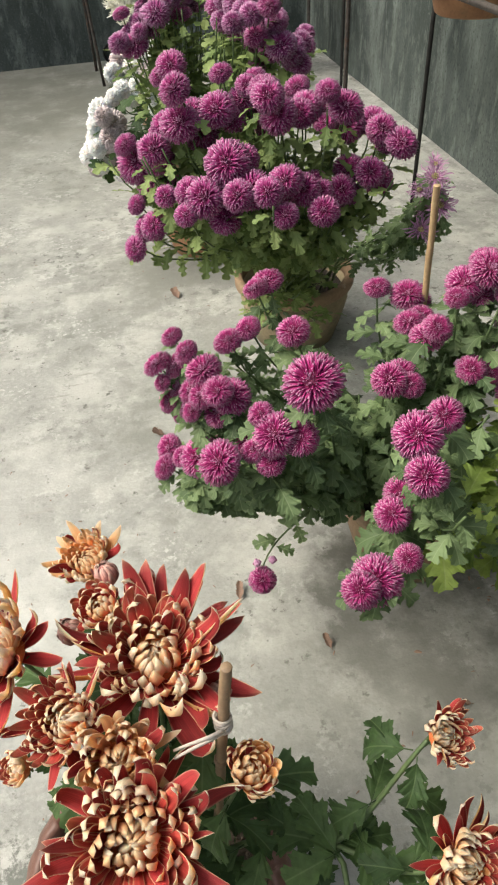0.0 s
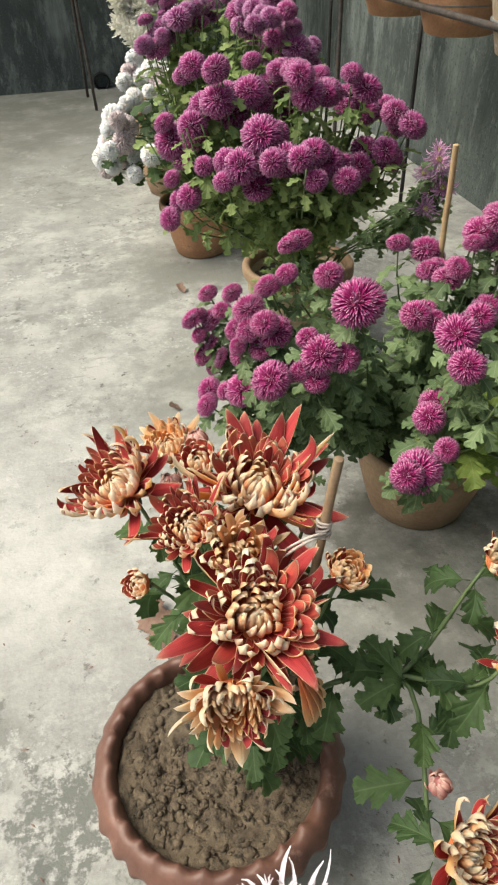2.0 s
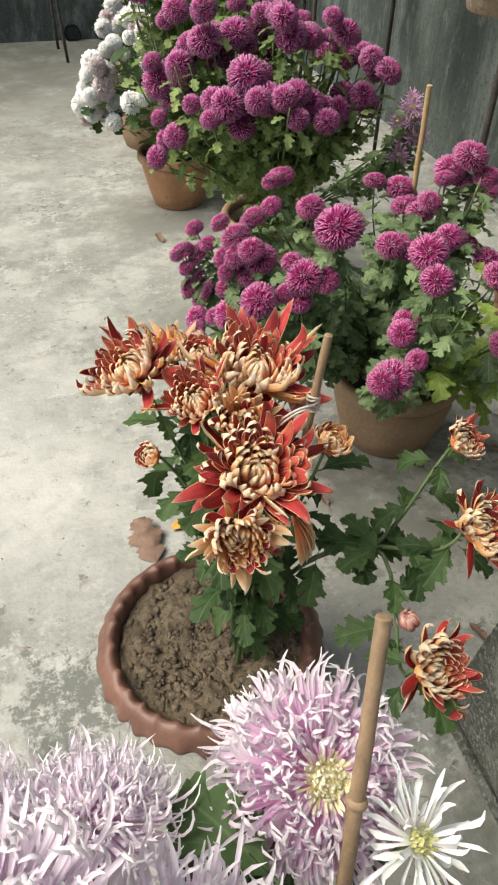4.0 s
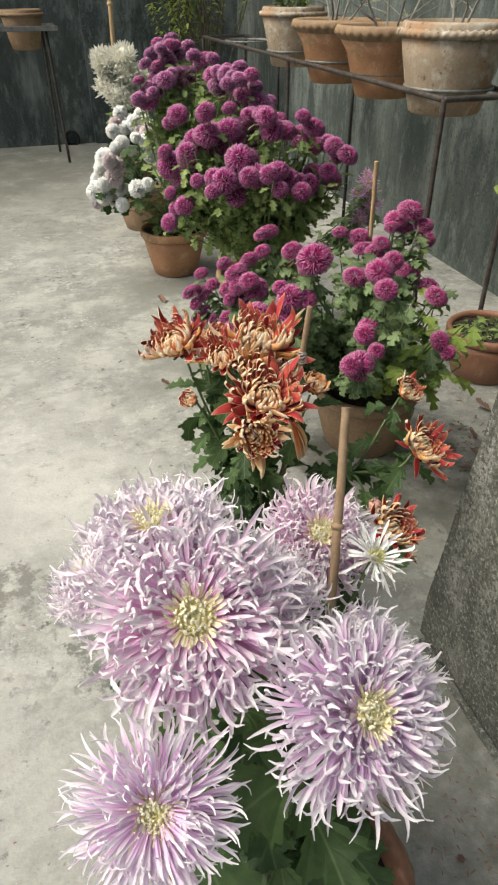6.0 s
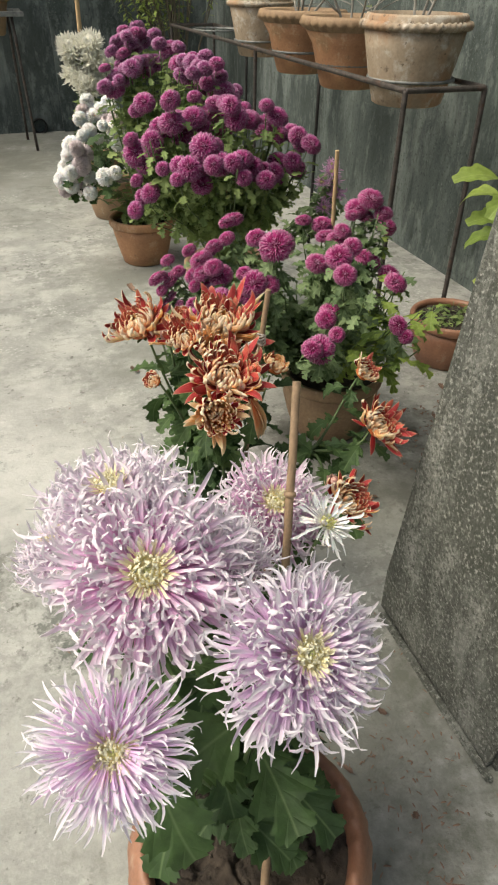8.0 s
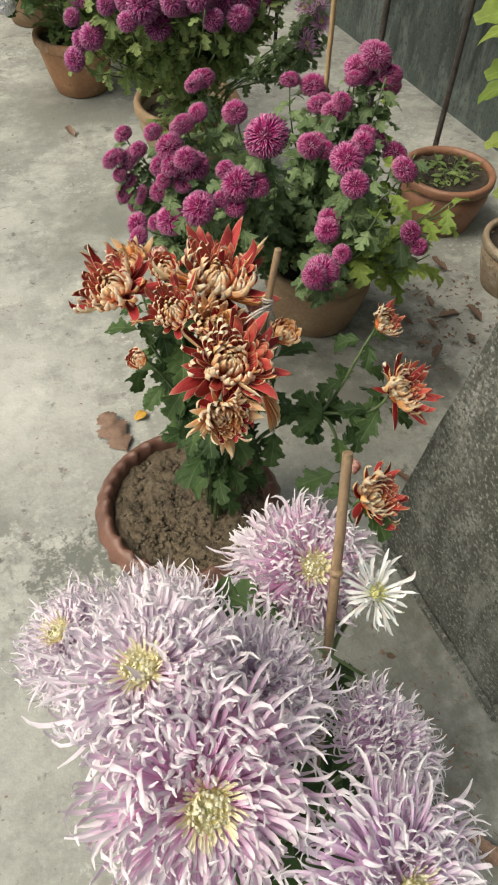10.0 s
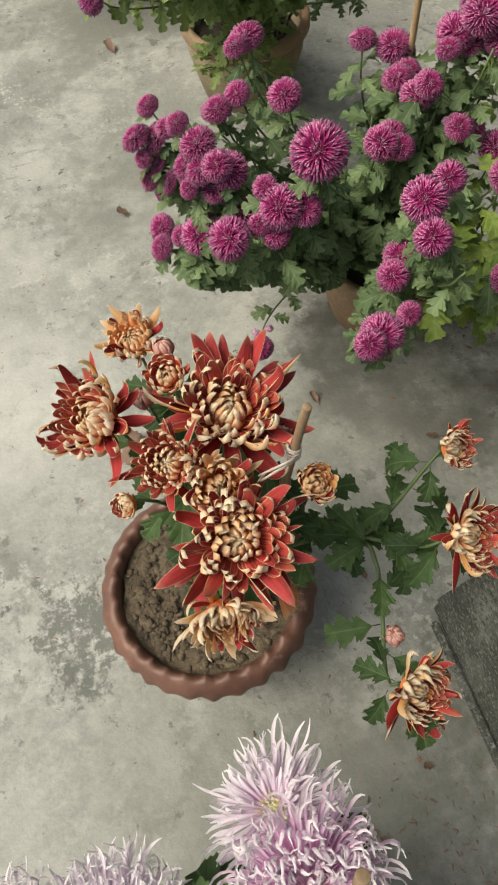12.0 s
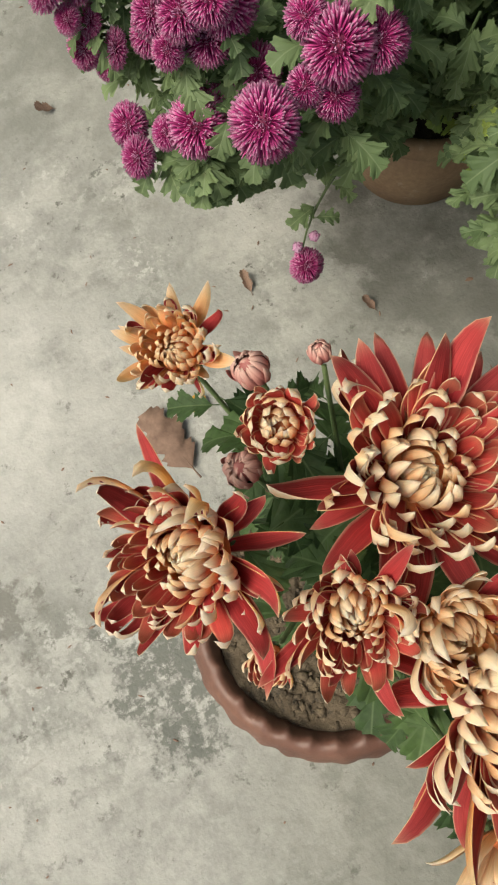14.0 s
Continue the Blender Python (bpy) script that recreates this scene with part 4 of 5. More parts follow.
def bar(name, a, b, r, mat, parent, ribs=True):
    s = Soup()
    n = max(2, int((Vector(b) - Vector(a)).length / 0.006)) if ribs else 4
    pts = [Vector(a).lerp(Vector(b), i / n) for i in range(n + 1)]
    tube(s, pts, r, r, 8)
    if ribs:
        for i in range(n + 1):
            if i % 2:
                c = np.array(pts[i])
                s.v[0][i * 8:i * 8 + 8] = c + (s.v[0][i * 8:i * 8 + 8] - c) * 1.16
    return part(name, s.mesh(name, [mat]), parent)


def plant_stand():
    st = thing("plant_stand", (SX0, SY0, 0), "long rusted rebar plant stand with flat rings holding clay pots", "plant stand")
    L, D = SY1 - SY0, SX1 - SX0
    bar("rail", (0, 0, SZ), (0, L, SZ), 0.0085, RUST_BAR, st)
    bar("rail", (D, 0, SZ), (D, L, SZ), 0.0085, RUST_BAR, st)
    bar("crossbar", (0, 0, SZ), (D, 0, SZ), 0.0085, RUST_BAR, st)
    bar("crossbar", (0, L, SZ), (D, L, SZ), 0.0085, RUST_BAR, st)
    for x, y in ((0, 0), (D, 0), (0, 1.36), (0, L), (D, L)):
        bar("leg", (x, y, 0), (x, y, SZ), 0.0085, RUST_BAR, st)
    bar("leg", (D - 0.12, 1.0, 0), (D - 0.12, 1.0, SZ), 0.008, DARK_IRON, st, False)
    bar("leg", (D - 0.04, 2.2, 0), (D - 0.04, 2.2, SZ), 0.008, DARK_IRON, st, False)
    for x, y, r in RINGS:
        s = Soup()
        lathe(s, [(r - 0.005, -0.005), (r + 0.007, -0.005), (r + 0.007, 0.004), (r - 0.005, 0.004), (r - 0.005, -0.005)], 40)
        part("ring", s.mesh("ring", [RING_STEEL]), st, pose(x - SX0, y - SY0, SZ + 0.008))


plant_stand()


def twiggy_plant(name, place, height, label, count, mat, leaf_mat_, leaf_size, leaves, seed, fan=0.25):
    """Crooked grey stems that fork again and again, with a few leaves."""
    random.seed(seed)
    ob = thing(name, place, label, "plant")
    lm = smooth_leaf_mesh("leaf", 1.0, 0.42, leaf_mat_, seed)

    def wander(start, ahead, length, steps):
        pts, p, d = [start], start, ahead.normalized()
        for _ in range(steps):
            d = (d + Vector((random.uniform(-1, 1), random.uniform(-1, 1), random.uniform(-0.5, 0.7))) * 0.22).normalized()
            p = p + d * length / steps
            pts.append(p)
        return pts

    for k in range(count):
        a = math.tau * k / count + random.uniform(-0.4, 0.4)
        lean = Vector((math.cos(a) * fan, math.sin(a) * fan, height))
        pts = wander(Vector((math.cos(a) * 0.012, math.sin(a) * 0.012, -0.03)), lean, height * random.uniform(0.8, 1.1), 9)
        s = Soup()
        tube(s, pts, 0.0055, 0.0022, 6, 0, 0.12)
        stem = part("stem", s.mesh("stem", [mat]), ob)
        ends = list(pts[4:])
        for j in range(7):
            p = pts[random.randint(2, 8)]
            b = random.uniform(0, math.tau)
            twig = wander(p, Vector((math.cos(b), math.sin(b), random.uniform(0.1, 0.9))), random.uniform(0.08, 0.24), 5)
            s = Soup()
            tube(s, twig, 0.0026, 0.001, 5)
            part("twig", s.mesh("twig", [mat]), stem)
            ends += twig[2:]
        for j in range(leaves):
            d = Vector((random.uniform(-1, 1), random.uniform(-1, 1), random.uniform(0.0, 0.8)))
            part("leaf", lm, ob, leaf_pose(random.choice(ends), d, (0, 0, 1), leaf_size * random.uniform(0.6, 1.2)))
    return ob


def stand_pots():
    flower_pot((1.150, 1.34, 0.745), 0.178, 0.262, GREY_CLAY, "weathered grey clay pot with a rope rim on the stand", "rope", 0.66, SOIL, 0.03, 30, GREY_CLAY, seed=11, group="pots on the stand")
    flower_pot((1.155, 1.80, 0.738), 0.196, 0.240, ORANGE_CLAY, "orange clay pot with a frilled rim, set in a stand ring", "frill", 0.55, SOIL, 0.03, 30, TAN_CLAY, seed=12, group="pots on the stand")
    flower_pot((1.155, 2.28, 0.738), 0.192, 0.240, ORANGE_CLAY, "orange clay pot with a pale frilled rim on the stand", "frill", 0.55, SOIL, 0.03, 30, TAN_CLAY, seed=13, group="pots on the stand")
    flower_pot((1.155, 2.82, 0.755), 0.165, 0.255, GREY_CLAY, "tan clay pot with a rope rim, set in a stand ring", "rope", 0.64, SOIL, 0.03, 20, GREY_CLAY, seed=14, group="pots on the stand")
    twiggy_plant("potted_shrub", (1.17, 1.36, 0.965), 0.45, "bare grey-stemmed young shrub with a few green sprouts", 3, GREY_BARK, LEAF_BRIGHT, 0.045, 6, 21, 0.14)
    twiggy_plant("potted_shrub", (1.155, 1.80, 0.935), 0.50, "bare grey-stemmed young shrub in a clay pot", 4, GREY_BARK, LEAF_OLIVE, 0.05, 5, 22, 0.22)
    twiggy_plant("potted_shrub", (1.155, 2.28, 0.935), 0.50, "several bare grey shrub stems in a clay pot", 6, GREY_BARK, LEAF_OLIVE, 0.05, 4, 23, 0.30)
    twiggy_plant("potted_herb", (1.155, 2.82, 0.985), 0.16, "low green herb in a tan clay pot", 9, STEM_GREEN, LEAF_BRIGHT, 0.055, 9, 24, 0.10)


stand_pots()


def left_stand():
    st = thing("pot_shelf", (0.07, 4.60, 0), "iron pot shelf with a pale flat top bar by the wall", "plant stand")
    bar("leg", (0.0, 0, 0), (-0.03, 0.03, 0.84), 0.010, RUST_BAR, st, False)
    bar("leg", (-0.04, 0.42, 0), (-0.04, 0.42, 0.84), 0.010, RUST_BAR, st, False)
    part("top_bar", mesh_of(box_bm(-0.90, 0.05, -0.03, 0.03, 0.84, 0.868, 0.004), "top_bar", RING_STEEL), st)
    part("top_bar", mesh_of(box_bm(-0.90, 0.05, 0.36, 0.42, 0.84, 0.868, 0.004), "top_bar", RING_STEEL), st)
    part("end_bar", mesh_of(box_bm(0.0, 0.045, 0.03, 0.36, 0.842, 0.866, 0.004), "end_bar", RING_STEEL), st)
    for x in (-0.75,):
        bar("leg", (x, 0.0, 0), (x, 0.0, 0.84), 0.010, RUST_BAR, st, False)
        bar("leg", (x, 0.4, 0), (x, 0.4, 0.84), 0.010, RUST_BAR, st, False)
    flower_pot((-0.10, 4.80, 0.72), 0.15, 0.24, TAN_CLAY, "tan clay pot with a rope rim hung in the pot shelf", "rope", 0.62, SOIL, 0.03, 10, TAN_CLAY, seed=15)


left_stand()


def hanging_bush():
    """Feathery light green shrub leaning over the far end of the stand."""
    random.seed(31)
    ob = thing("leafy_shrub", (1.15, 4.45, 0.0), "feathery light green shrub growing by the far wall", "shrub")
    lm = [leaf_mesh("leaf", 1.0, 0.5, LEAF_LIME, 60 + k, 40, 0.2, 4, 0.75, 13) for k in range(3)]
    tips = [((random.uniform(-0.42, 0.28), random.uniform(-0.5, 0.3), random.uniform(0.95, 1.7)), (random.uniform(-0.6, 0.6), random.uniform(-0.6, 0.2), 0.5)) for _ in range(34)]
    grow(ob, (0, 0, 0.0), tips, 1500, 0.052, STEM_WOOD, 0.006, 0.4, 0.55, 1.0, 0.8, True, lm)


hanging_bush()

# ---- red and gold chrysanthemum ----
RED_ROWS = [  # length, width, slope in, slope out, base radius, height, count, late bend
    (0.98, 0.20, 6, 32, 0.10, -0.03, 13, 1.3), (0.95, 0.20, 22, 50, 0.10, 0.00, 15, 1.3), (0.88, 0.185, 34, 62, 0.12, 0.02, 15, 1.5), (0.80, 0.175, 36, 60, 0.13, 0.03, 17, 1.8), (0.64, 0.170, 35, 52, 0.14, 0.03, 17, 2.0), (0.55, 0.145, 43, 66, 0.15, 0.03, 17, 2.2),
    (0.48, 0.118, 51, 140, 0.165, 0.035, 17, 2.2), (0.43, 0.106, 59, 160, 0.14, 0.04, 15, 2.2), (0.38, 0.096, 67, 168, 0.11, 0.04, 12, 2.2), (0.33, 0.086, 75, 170, 0.075, 0.04, 9, 2.2), (0.29, 0.076, 82, 166, 0.04, 0.04, 6, 2.2)]
RED_PETALS, CREAM_PETALS = {}, {}
for j, (L, W, a0, a1, r, z, count, late) in enumerate(RED_ROWS):
    for k in range(7):
        random.seed(100 + j * 7 + k)
        outer = j < 4
        hook = (-55, -15, 20, 45, 75, 105, 140)[k] if j < 3 else (50, 70, 85, 95, 105, 115, 130)[k] if j < 6 else 0
        twist = (10, -25, 30, -40, 45, -50, 40)[k] if j < 3 else random.uniform(-20, 20)
        shape = petal(L * random.uniform(0.9, 1.1), W * random.uniform(0.85, 1.15), a0 + random.uniform(-6, 6), a1 + random.uniform(-10, 10), hook, 0.30 if outer else 0.22, 12, 0.5 if outer else 1.6, 0.014 if outer else 0.026, random.uniform(-0.5, 0.5) if outer else random.uniform(-0.12, 0.12), late, twist)
        RED_PETALS[j, k] = Soup().add(*shape).mesh("petal", [RED_SKIN if j < 3 else RED_INNER if j < 8 else SALMON_SKIN, CREAM_GOLD if k in (1, 4, 6) or (j in (4, 5) and k % 2) else SALMON_SKIN if j < 2 else GOLD_SKIN])
        CREAM_PETALS[j, k] = Soup().add(*shape).mesh("petal", [RED_SKIN, CREAM_GOLD] if k > 3 and j < 5 else [SALMON_SKIN, GOLD_SKIN] if j > 4 else [GOLD_SKIN, CREAM_GOLD])


def red_head(plant, place, facing, R, seed, rows=(0, 11), thin=1.0, cream=False, name="flower", wild=False, plump=1.0):
    """A flower head whose outer rays spread red and whose middle curls in, showing gold backs."""
    random.seed(seed)
    core = Soup()
    for k in range(9):
        v, f, sl, uv = floret(0.3, 0.14, -25, 45)
        core.add(v, f, 0, uv, Matrix.Rotation(math.tau * k / 9, 4, "Z") @ Matrix.Translation((0.02, 0, -0.05)))
    lathe(core, [(0.30 * math.sin(a), 0.06 + 0.15 * math.cos(a)) for a in np.linspace(0.02, 2.2, 8)], 18, 1)
    core.uv[-1][:, 0] = 0.3
    head = part(name, core.mesh("flower_base", [SEPAL, SALMON_SKIN]), plant, aim(place, facing, random.uniform(0, 6), R))
    pool = CREAM_PETALS if cream else RED_PETALS
    for j in range(*rows):
        L, W, a0, a1, r, z, count, late = RED_ROWS[j]
        count = max(3, round(count * (thin if j < 4 else 1) / plump))
        for k in range(count):
            loose = 1.6 if j < 3 else 1.0 if j < 5 else 0.35
            if j < 3 and random.random() < 0.12:
                continue
            az = math.tau * (k + 0.5 * (j % 2) + random.uniform(-0.45, 0.45) * loose) / count
            m = Matrix.Rotation(az, 4, "Z") @ Matrix.Translation((r, 0, z)) @ Matrix.Rotation(random.uniform(-0.3, 0.3) * loose, 4, "X") @ Matrix.Rotation(radians(random.uniform(-11, 11)) * loose, 4, "Y") @ Matrix.Scale(random.uniform(0.72, 1.08) if j < 4 else random.uniform(0.94, 1.06), 4) @ Matrix.Scale(plump, 4, (0, 1, 0))
            part("petal", pool[j, random.choice((2, 3, 4, 5, 6, 6, 6) if wild and j < 3 else (0, 1, 2, 3, 4, 5, 6))], head, m)
    return head


RED_LEAVES = [leaf_mesh("leaf", 1.0, 0.72, LEAF_DEEP, 40 + k, 30 + 16 * k, 0.30, 3, 0.60) for k in range(5)]


def red_plant():
    z0 = 0.158
    flower_pot((0.019, 0.059, 0), 0.150, 0.192, RED_CLAY, "dull red clay pot with a scalloped rim and cracked soil", "scallop", 0.60, SOIL, 0.028, 1500, seed=5)
    base = Vector((0.060, 0.030, z0))
    ob = thing("red_chrysanthemum", tuple(base), "red and gold incurved chrysanthemum with large heavy flowers", "flower plant")
    heads = [  # place, facing, radius, first row, last row, share of outer rays
        ((0.056, -0.035, 0.600), (0.05, -0.40, 0.90), 0.086, 0, 11, 1.0), ((0.087, 0.087, 0.625), (0.12, -0.16, 0.95), 0.089, 0, 11, 1.1),
        ((-0.036, 0.118, 0.630), (-0.45, -0.12, 0.85), 0.074, 0, 11, 0.95), ((0.018, 0.047, 0.635), (-0.25, -0.35, 0.9), 0.058, 2, 11, 0.8),
        ((0.052, 0.014, 0.622), (0.1, -0.55, 0.8), 0.062, 2, 11, 0.6)]
    for k, (p, d, R, a, b, thin) in enumerate(heads):
        red_head(ob, Vector(p) - base, d, R, 50 + k, (a, b), thin, k == 4, wild=k == 2)
    red_head(ob, Vector((0.023, -0.090, 0.585)) - base, (-0.05, -0.80, 0.30), 0.056, 61, (0, 10), 0.7, True)
    red_head(ob, Vector((0.021, 0.262, 0.550)) - base, (-0.25, -0.1, 0.9), 0.060, 62, (1, 11), 0.5, True)
    red_head(ob, Vector((0.318, 0.008, 0.545)) - base, (0.35, -0.5, 0.7), 0.046, 63, (2, 11), 0.5, False)
    red_head(ob, Vector((0.308, -0.074, 0.486)) - base, (0.35, -0.55, 0.75), 0.064, 64, (0, 11), 0.8, False)
    red_head(ob, Vector((0.189, -0.206, 0.458)) - base, (0.35, -0.45, 0.7), 0.062, 65, (0, 11), 0.8, False)
    stalks = []
    rosy = (ROSE_SKIN, ROSE_SKIN)
    for k, (p, d, R, skins) in enumerate((((0.047, 0.196, 0.615), (-0.2, 0.2, 0.9), 0.010, rosy), ((0.010, 0.150, 0.600), (-0.2, 0, 0.9), 0.010, rosy), ((0.087, 0.180, 0.620), (0, 0.3, 0.9), 0.006, rosy), ((0.132, 0.052, 0.610), (0.3, -0.2, 0.8), 0.010, rosy), ((0.197, -0.149, 0.456), (-0.3, 0.1, 0.8), 0.009, rosy))):
        bud(ob, Vector(p) - base, d, R, skins, 30 + k)
        stalks.append((Vector(p) - base - Vector(d).normalized() * R, d))
    # half-open flowers, still curled up
    for k, (p, d, R, thin) in enumerate((((0.043, 0.158, 0.612), (-0.15, -0.25, 0.9), 0.050, 0.5), ((0.147, -0.004, 0.590), (0.35, -0.15, 0.85), 0.046, 0.4), ((-0.035, 0.049, 0.572), (-0.5, -0.3, 0.45), 0.036, 0.0))):
        red_head(ob, Vector(p) - base, d, R, 71 + k, (5, 10), 1.0, k == 1, "half_open_flower", plump=1.75)
        if thin:
            red_head(ob, Vector(p) - base, d, R * 0.85, 75 + k, (3, 5), thin, False, "half_open_flower", plump=1.2)
        stalks.append((Vector(p) - base - Vector(d).normalized() * R * 0.1, d))
    wilted = Soup()
    for k in range(7):
        v, f, sl, uv = petal(0.065, 0.018, -70 + k * 3, -88, 0, 0.25, 6)
        wilted.add(v, f, sl, uv, Matrix.Rotation(k * 0.35 - 1.1, 4, "Z"))
    part("wilted_flower", wilted.mesh("wilted_flower", [GOLD_SKIN, CREAM_GOLD]), ob, Matrix.Translation(Vector((0.078, -0.095, 0.600)) - base), "wilted hanging petals")
    random.seed(70)
    tips = [(Vector(p) - base - Vector(d).normalized() * R * 0.12, d) for p, d, R, *_ in heads]
    tips += [(Vector((0.023, -0.085, 0.58)) - base, (0, -0.8, 0.4)), (Vector((0.021, 0.255, 0.54)) - base, (-0.2, 0.3, 0.8))]
    grow(ob, (0, 0, -0.004), tips + stalks[:4] + stalks[5:], 150, 0.062, STEM_GREEN, 0.0038, 0.2, 0.14, 0.95, 0.9, False, RED_LEAVES)
    # the long side branch that forks to three flowers
    fork = Vector((0.215, -0.02, 0.42)) - base
    branch = bezier((0.01, 0, 0), (0.03, 0.0, 0.16), (0.08, -0.01, 0.24), fork, 10)
    s = Soup()
    tube(s, branch, 0.004, 0.003, 6)
    part("branch", s.mesh("branch", [STEM_GREEN]), ob)
    ends = [Vector((0.312, 0.012, 0.535)) - base, Vector((0.303, -0.066, 0.477)) - base, Vector((0.183, -0.196, 0.449)) - base]
    for k, e in enumerate(ends):
        s = Soup()
        pts = bezier(fork, fork + Vector((0.03, -0.02 * k, 0.02)), e - Vector((0.03, 0.01, 0.03 + 0.02 * k)), e, 8)
        tube(s, pts, 0.003, 0.002, 6)
        part("branch", s.mesh("branch", [STEM_GREEN]), ob)
        for j in range(10):
            p = pts[min(7, j)] if k < 2 else pts[min(8, j + 1)]
            a = j * 2.4 + k
            d = Vector((math.cos(a), math.sin(a), random.uniform(-0.4, 0.3)))
            part("leaf", random.choice(RED_LEAVES), ob, leaf_pose(p + d * 0.012, d, (0.1, -0.2, 1), 0.052 * random.uniform(0.7, 1.15)))
    for j in range(22):
        p = branch[random.randint(3, 10)]
        a = j * 2.4
        d = Vector((math.cos(a), math.sin(a), random.uniform(-0.7, 0.35)))
        part("leaf", random.choice(RED_LEAVES), ob, leaf_pose(p + d * 0.01, d, (0, -0.2, 1), 0.060 * random.uniform(0.6, 1.15)))
    st = stake("bamboo_stake", (0.085, 0.03, 0.15), (0.143, 0.018, 0.717), 0.0046, BAMBOO, "brown bamboo stake tied to the red chrysanthemum with string", 2, 7)
    tie = Soup()
    c = Vector((0.1345, 0.020, 0.63)) - Vector((0.085, 0.03, 0.15))
    for q in range(5):
        tube(tie, [c + Vector((0.0064 * math.cos(a), 0.0064 * math.sin(a), 0.0032 * q + 0.003 * math.sin(a + q))) for a in np.linspace(0, math.tau, 16)], 0.0013, 0.0013, 6)
    for q in range(2):
        tube(tie, bezier(c + Vector((0, -0.006, 0.004 * q)), c + Vector((-0.012, -0.016, 0.012 + 0.004 * q)), c + Vector((-0.026, -0.018 + 0.004 * q, 0.012)), c + Vector((-0.040, -0.016 + 0.006 * q, -0.004)), 8), 0.0016, 0.0012, 6)
    part("string", tie.mesh("string", [STRING]), st, label="pale knotted string")


red_plant()

# ---- pink spider chrysanthemum ----
PINK_LEAVES = [leaf_mesh("leaf", 1.0, 0.78, LEAF_DEEP, 80 + k, 40 + 12 * k, 0.20, 3, 0.62) for k in range(4)]


def pink_plant():
    c = Vector((-0.062, -0.500, 0.0))
    flower_pot(tuple(c), 0.137, 0.225, RIM_CLAY, "burnished clay pot with a thumbed wavy rim and dark moist soil", "scallop", 0.68, DARK_SOIL, 0.04, 260, seed=6, pinch=0.6)
    base = c + Vector((0.0, 0.02, 0.19))
    ob = thing("pink_chrysanthemum", tuple(base), "pale pink spider chrysanthemum with very large shaggy flowers", "flower plant")
    heads = [  # place, facing, radius, droop, limp rays, seed
        ((-0.154, -0.485, 0.708), (-0.05, -0.60, 0.78), 0.079, 1.0, 5, 1), ((-0.058, -0.580, 0.682), (0.12, -0.58, 0.80), 0.066, 1.0, 9, 2),
        ((-0.206, -0.575, 0.630), (-0.15, -0.72, 0.62), 0.059, 0.6, 3, 3), ((-0.164, -0.410, 0.722), (-0.10, 0.05, 0.95), 0.068, 0.9, 3, 4),
        ((0.022, -0.320, 0.591), (0.02, -0.42, 0.88), 0.068, 0.5, 4, 5), ((-0.215, -0.297, 0.580), (-0.40, 0.25, 0.8), 0.060, 1.1, 2, 6),
        ((-0.085, -0.425, 0.655), (0.35, 0.1, 0.9), 0.066, 0.9, 5, 7), ((0.000, -0.500, 0.620), (0.5, 0.0, 0.8), 0.050, 0.9, 2, 9), ((-0.135, -0.308, 0.585), (0.05, 0.45, 0.8), 0.064, 0.8, 0, 10)]
    tips = []
    for k, (p, d, R, droop, limp, seed) in enumerate(heads):
        skin = LILAC_SKIN if k in (1, 2, 7) else PALE_SKIN if k in (3, 5, 6, 8) else PINK_SKIN
        me = spider_mesh("flower", R, [skin, YOLK_SKIN], seed + 200, 0.69 if k == 2 else 1.0, droop, 0.19 if k == 2 else 0.14 if k < 6 else 0.0, limp, 0.3 if k == 2 else 0.7 if k == 1 else 0.95, 0.85 if k == 2 else 0.95)
        q = Vector(p) - base
        part("flower", me, ob, aim(q, d, 0))
        tips.append((q - Vector(d).normalized() * R * 0.1, d))
    p, d = Vector((0.016, -0.266, 0.528)) - base, (-0.25, 0.25, 0.9)
    part("flower", spider_mesh("flower", 0.060, [PALE_SKIN, YOLK_SKIN], 231, 0.5, 0.4, 0.13, 0, 0.35, 1.15), ob, aim(p, d, 0), "whitish half-open spider flower")
    tips.append((p, d))
    me = open_mesh("flower", 0.037, [WHITE_SKIN, LIME_SKIN], 230)
    p, d = Vector((0.066, -0.377, 0.604)) - base, (0.35, -0.3, 0.85)
    part("flower", me, ob, aim(p, d, 0), "small white flower with a greenish eye")
    tips.append((p, d))
    random.seed(81)
    grow(ob, (0, 0, -0.004), tips, 70, 0.086, STEM_GREEN, 0.0045, 0.3, 0.12, 0.80, 0.7, False, PINK_LEAVES)
    for j in range(12):
        a = j * 2.4
        d = Vector((math.cos(a), math.sin(a), random.uniform(-0.1, 0.5)))
        part("leaf", random.choice(PINK_LEAVES), ob, leaf_pose(Vector((0.02, -0.01, 0.05 + 0.012 * j)) + d * 0.02, d, (0, -0.2, 1), 0.082 * random.uniform(0.7, 1.1)))
    for j in range(16):
        a = radians(50 + 85 * (j % 4) / 3 + random.uniform(-12, 12))
        d = Vector((math.cos(a), math.sin(a), random.uniform(-0.25, 0.15)))
        root = Vector((-0.012 + 0.016 * (j % 4), 0.115, 0.17 + 0.015 * j))
        s = Soup()
        tube(s, [root - d * 0.09, root], 0.0018, 0.0014, 5)
        part("leaf_stalk", s.mesh("leaf_stalk", [STEM_GREEN]), ob)
        part("leaf", random.choice(PINK_LEAVES), ob, leaf_pose(root, d, (0, -0.1, 1), 0.078 * random.uniform(0.8, 1.15)))
    stake("bamboo_stake", (-0.070, -0.571, 0.17), (0.052, -0.306, 0.753), 0.0050, BAMBOO, "brown bamboo stake with a knot beside the pink chrysanthemum", 2, 8, (0.46, 0.81))


pink_plant()

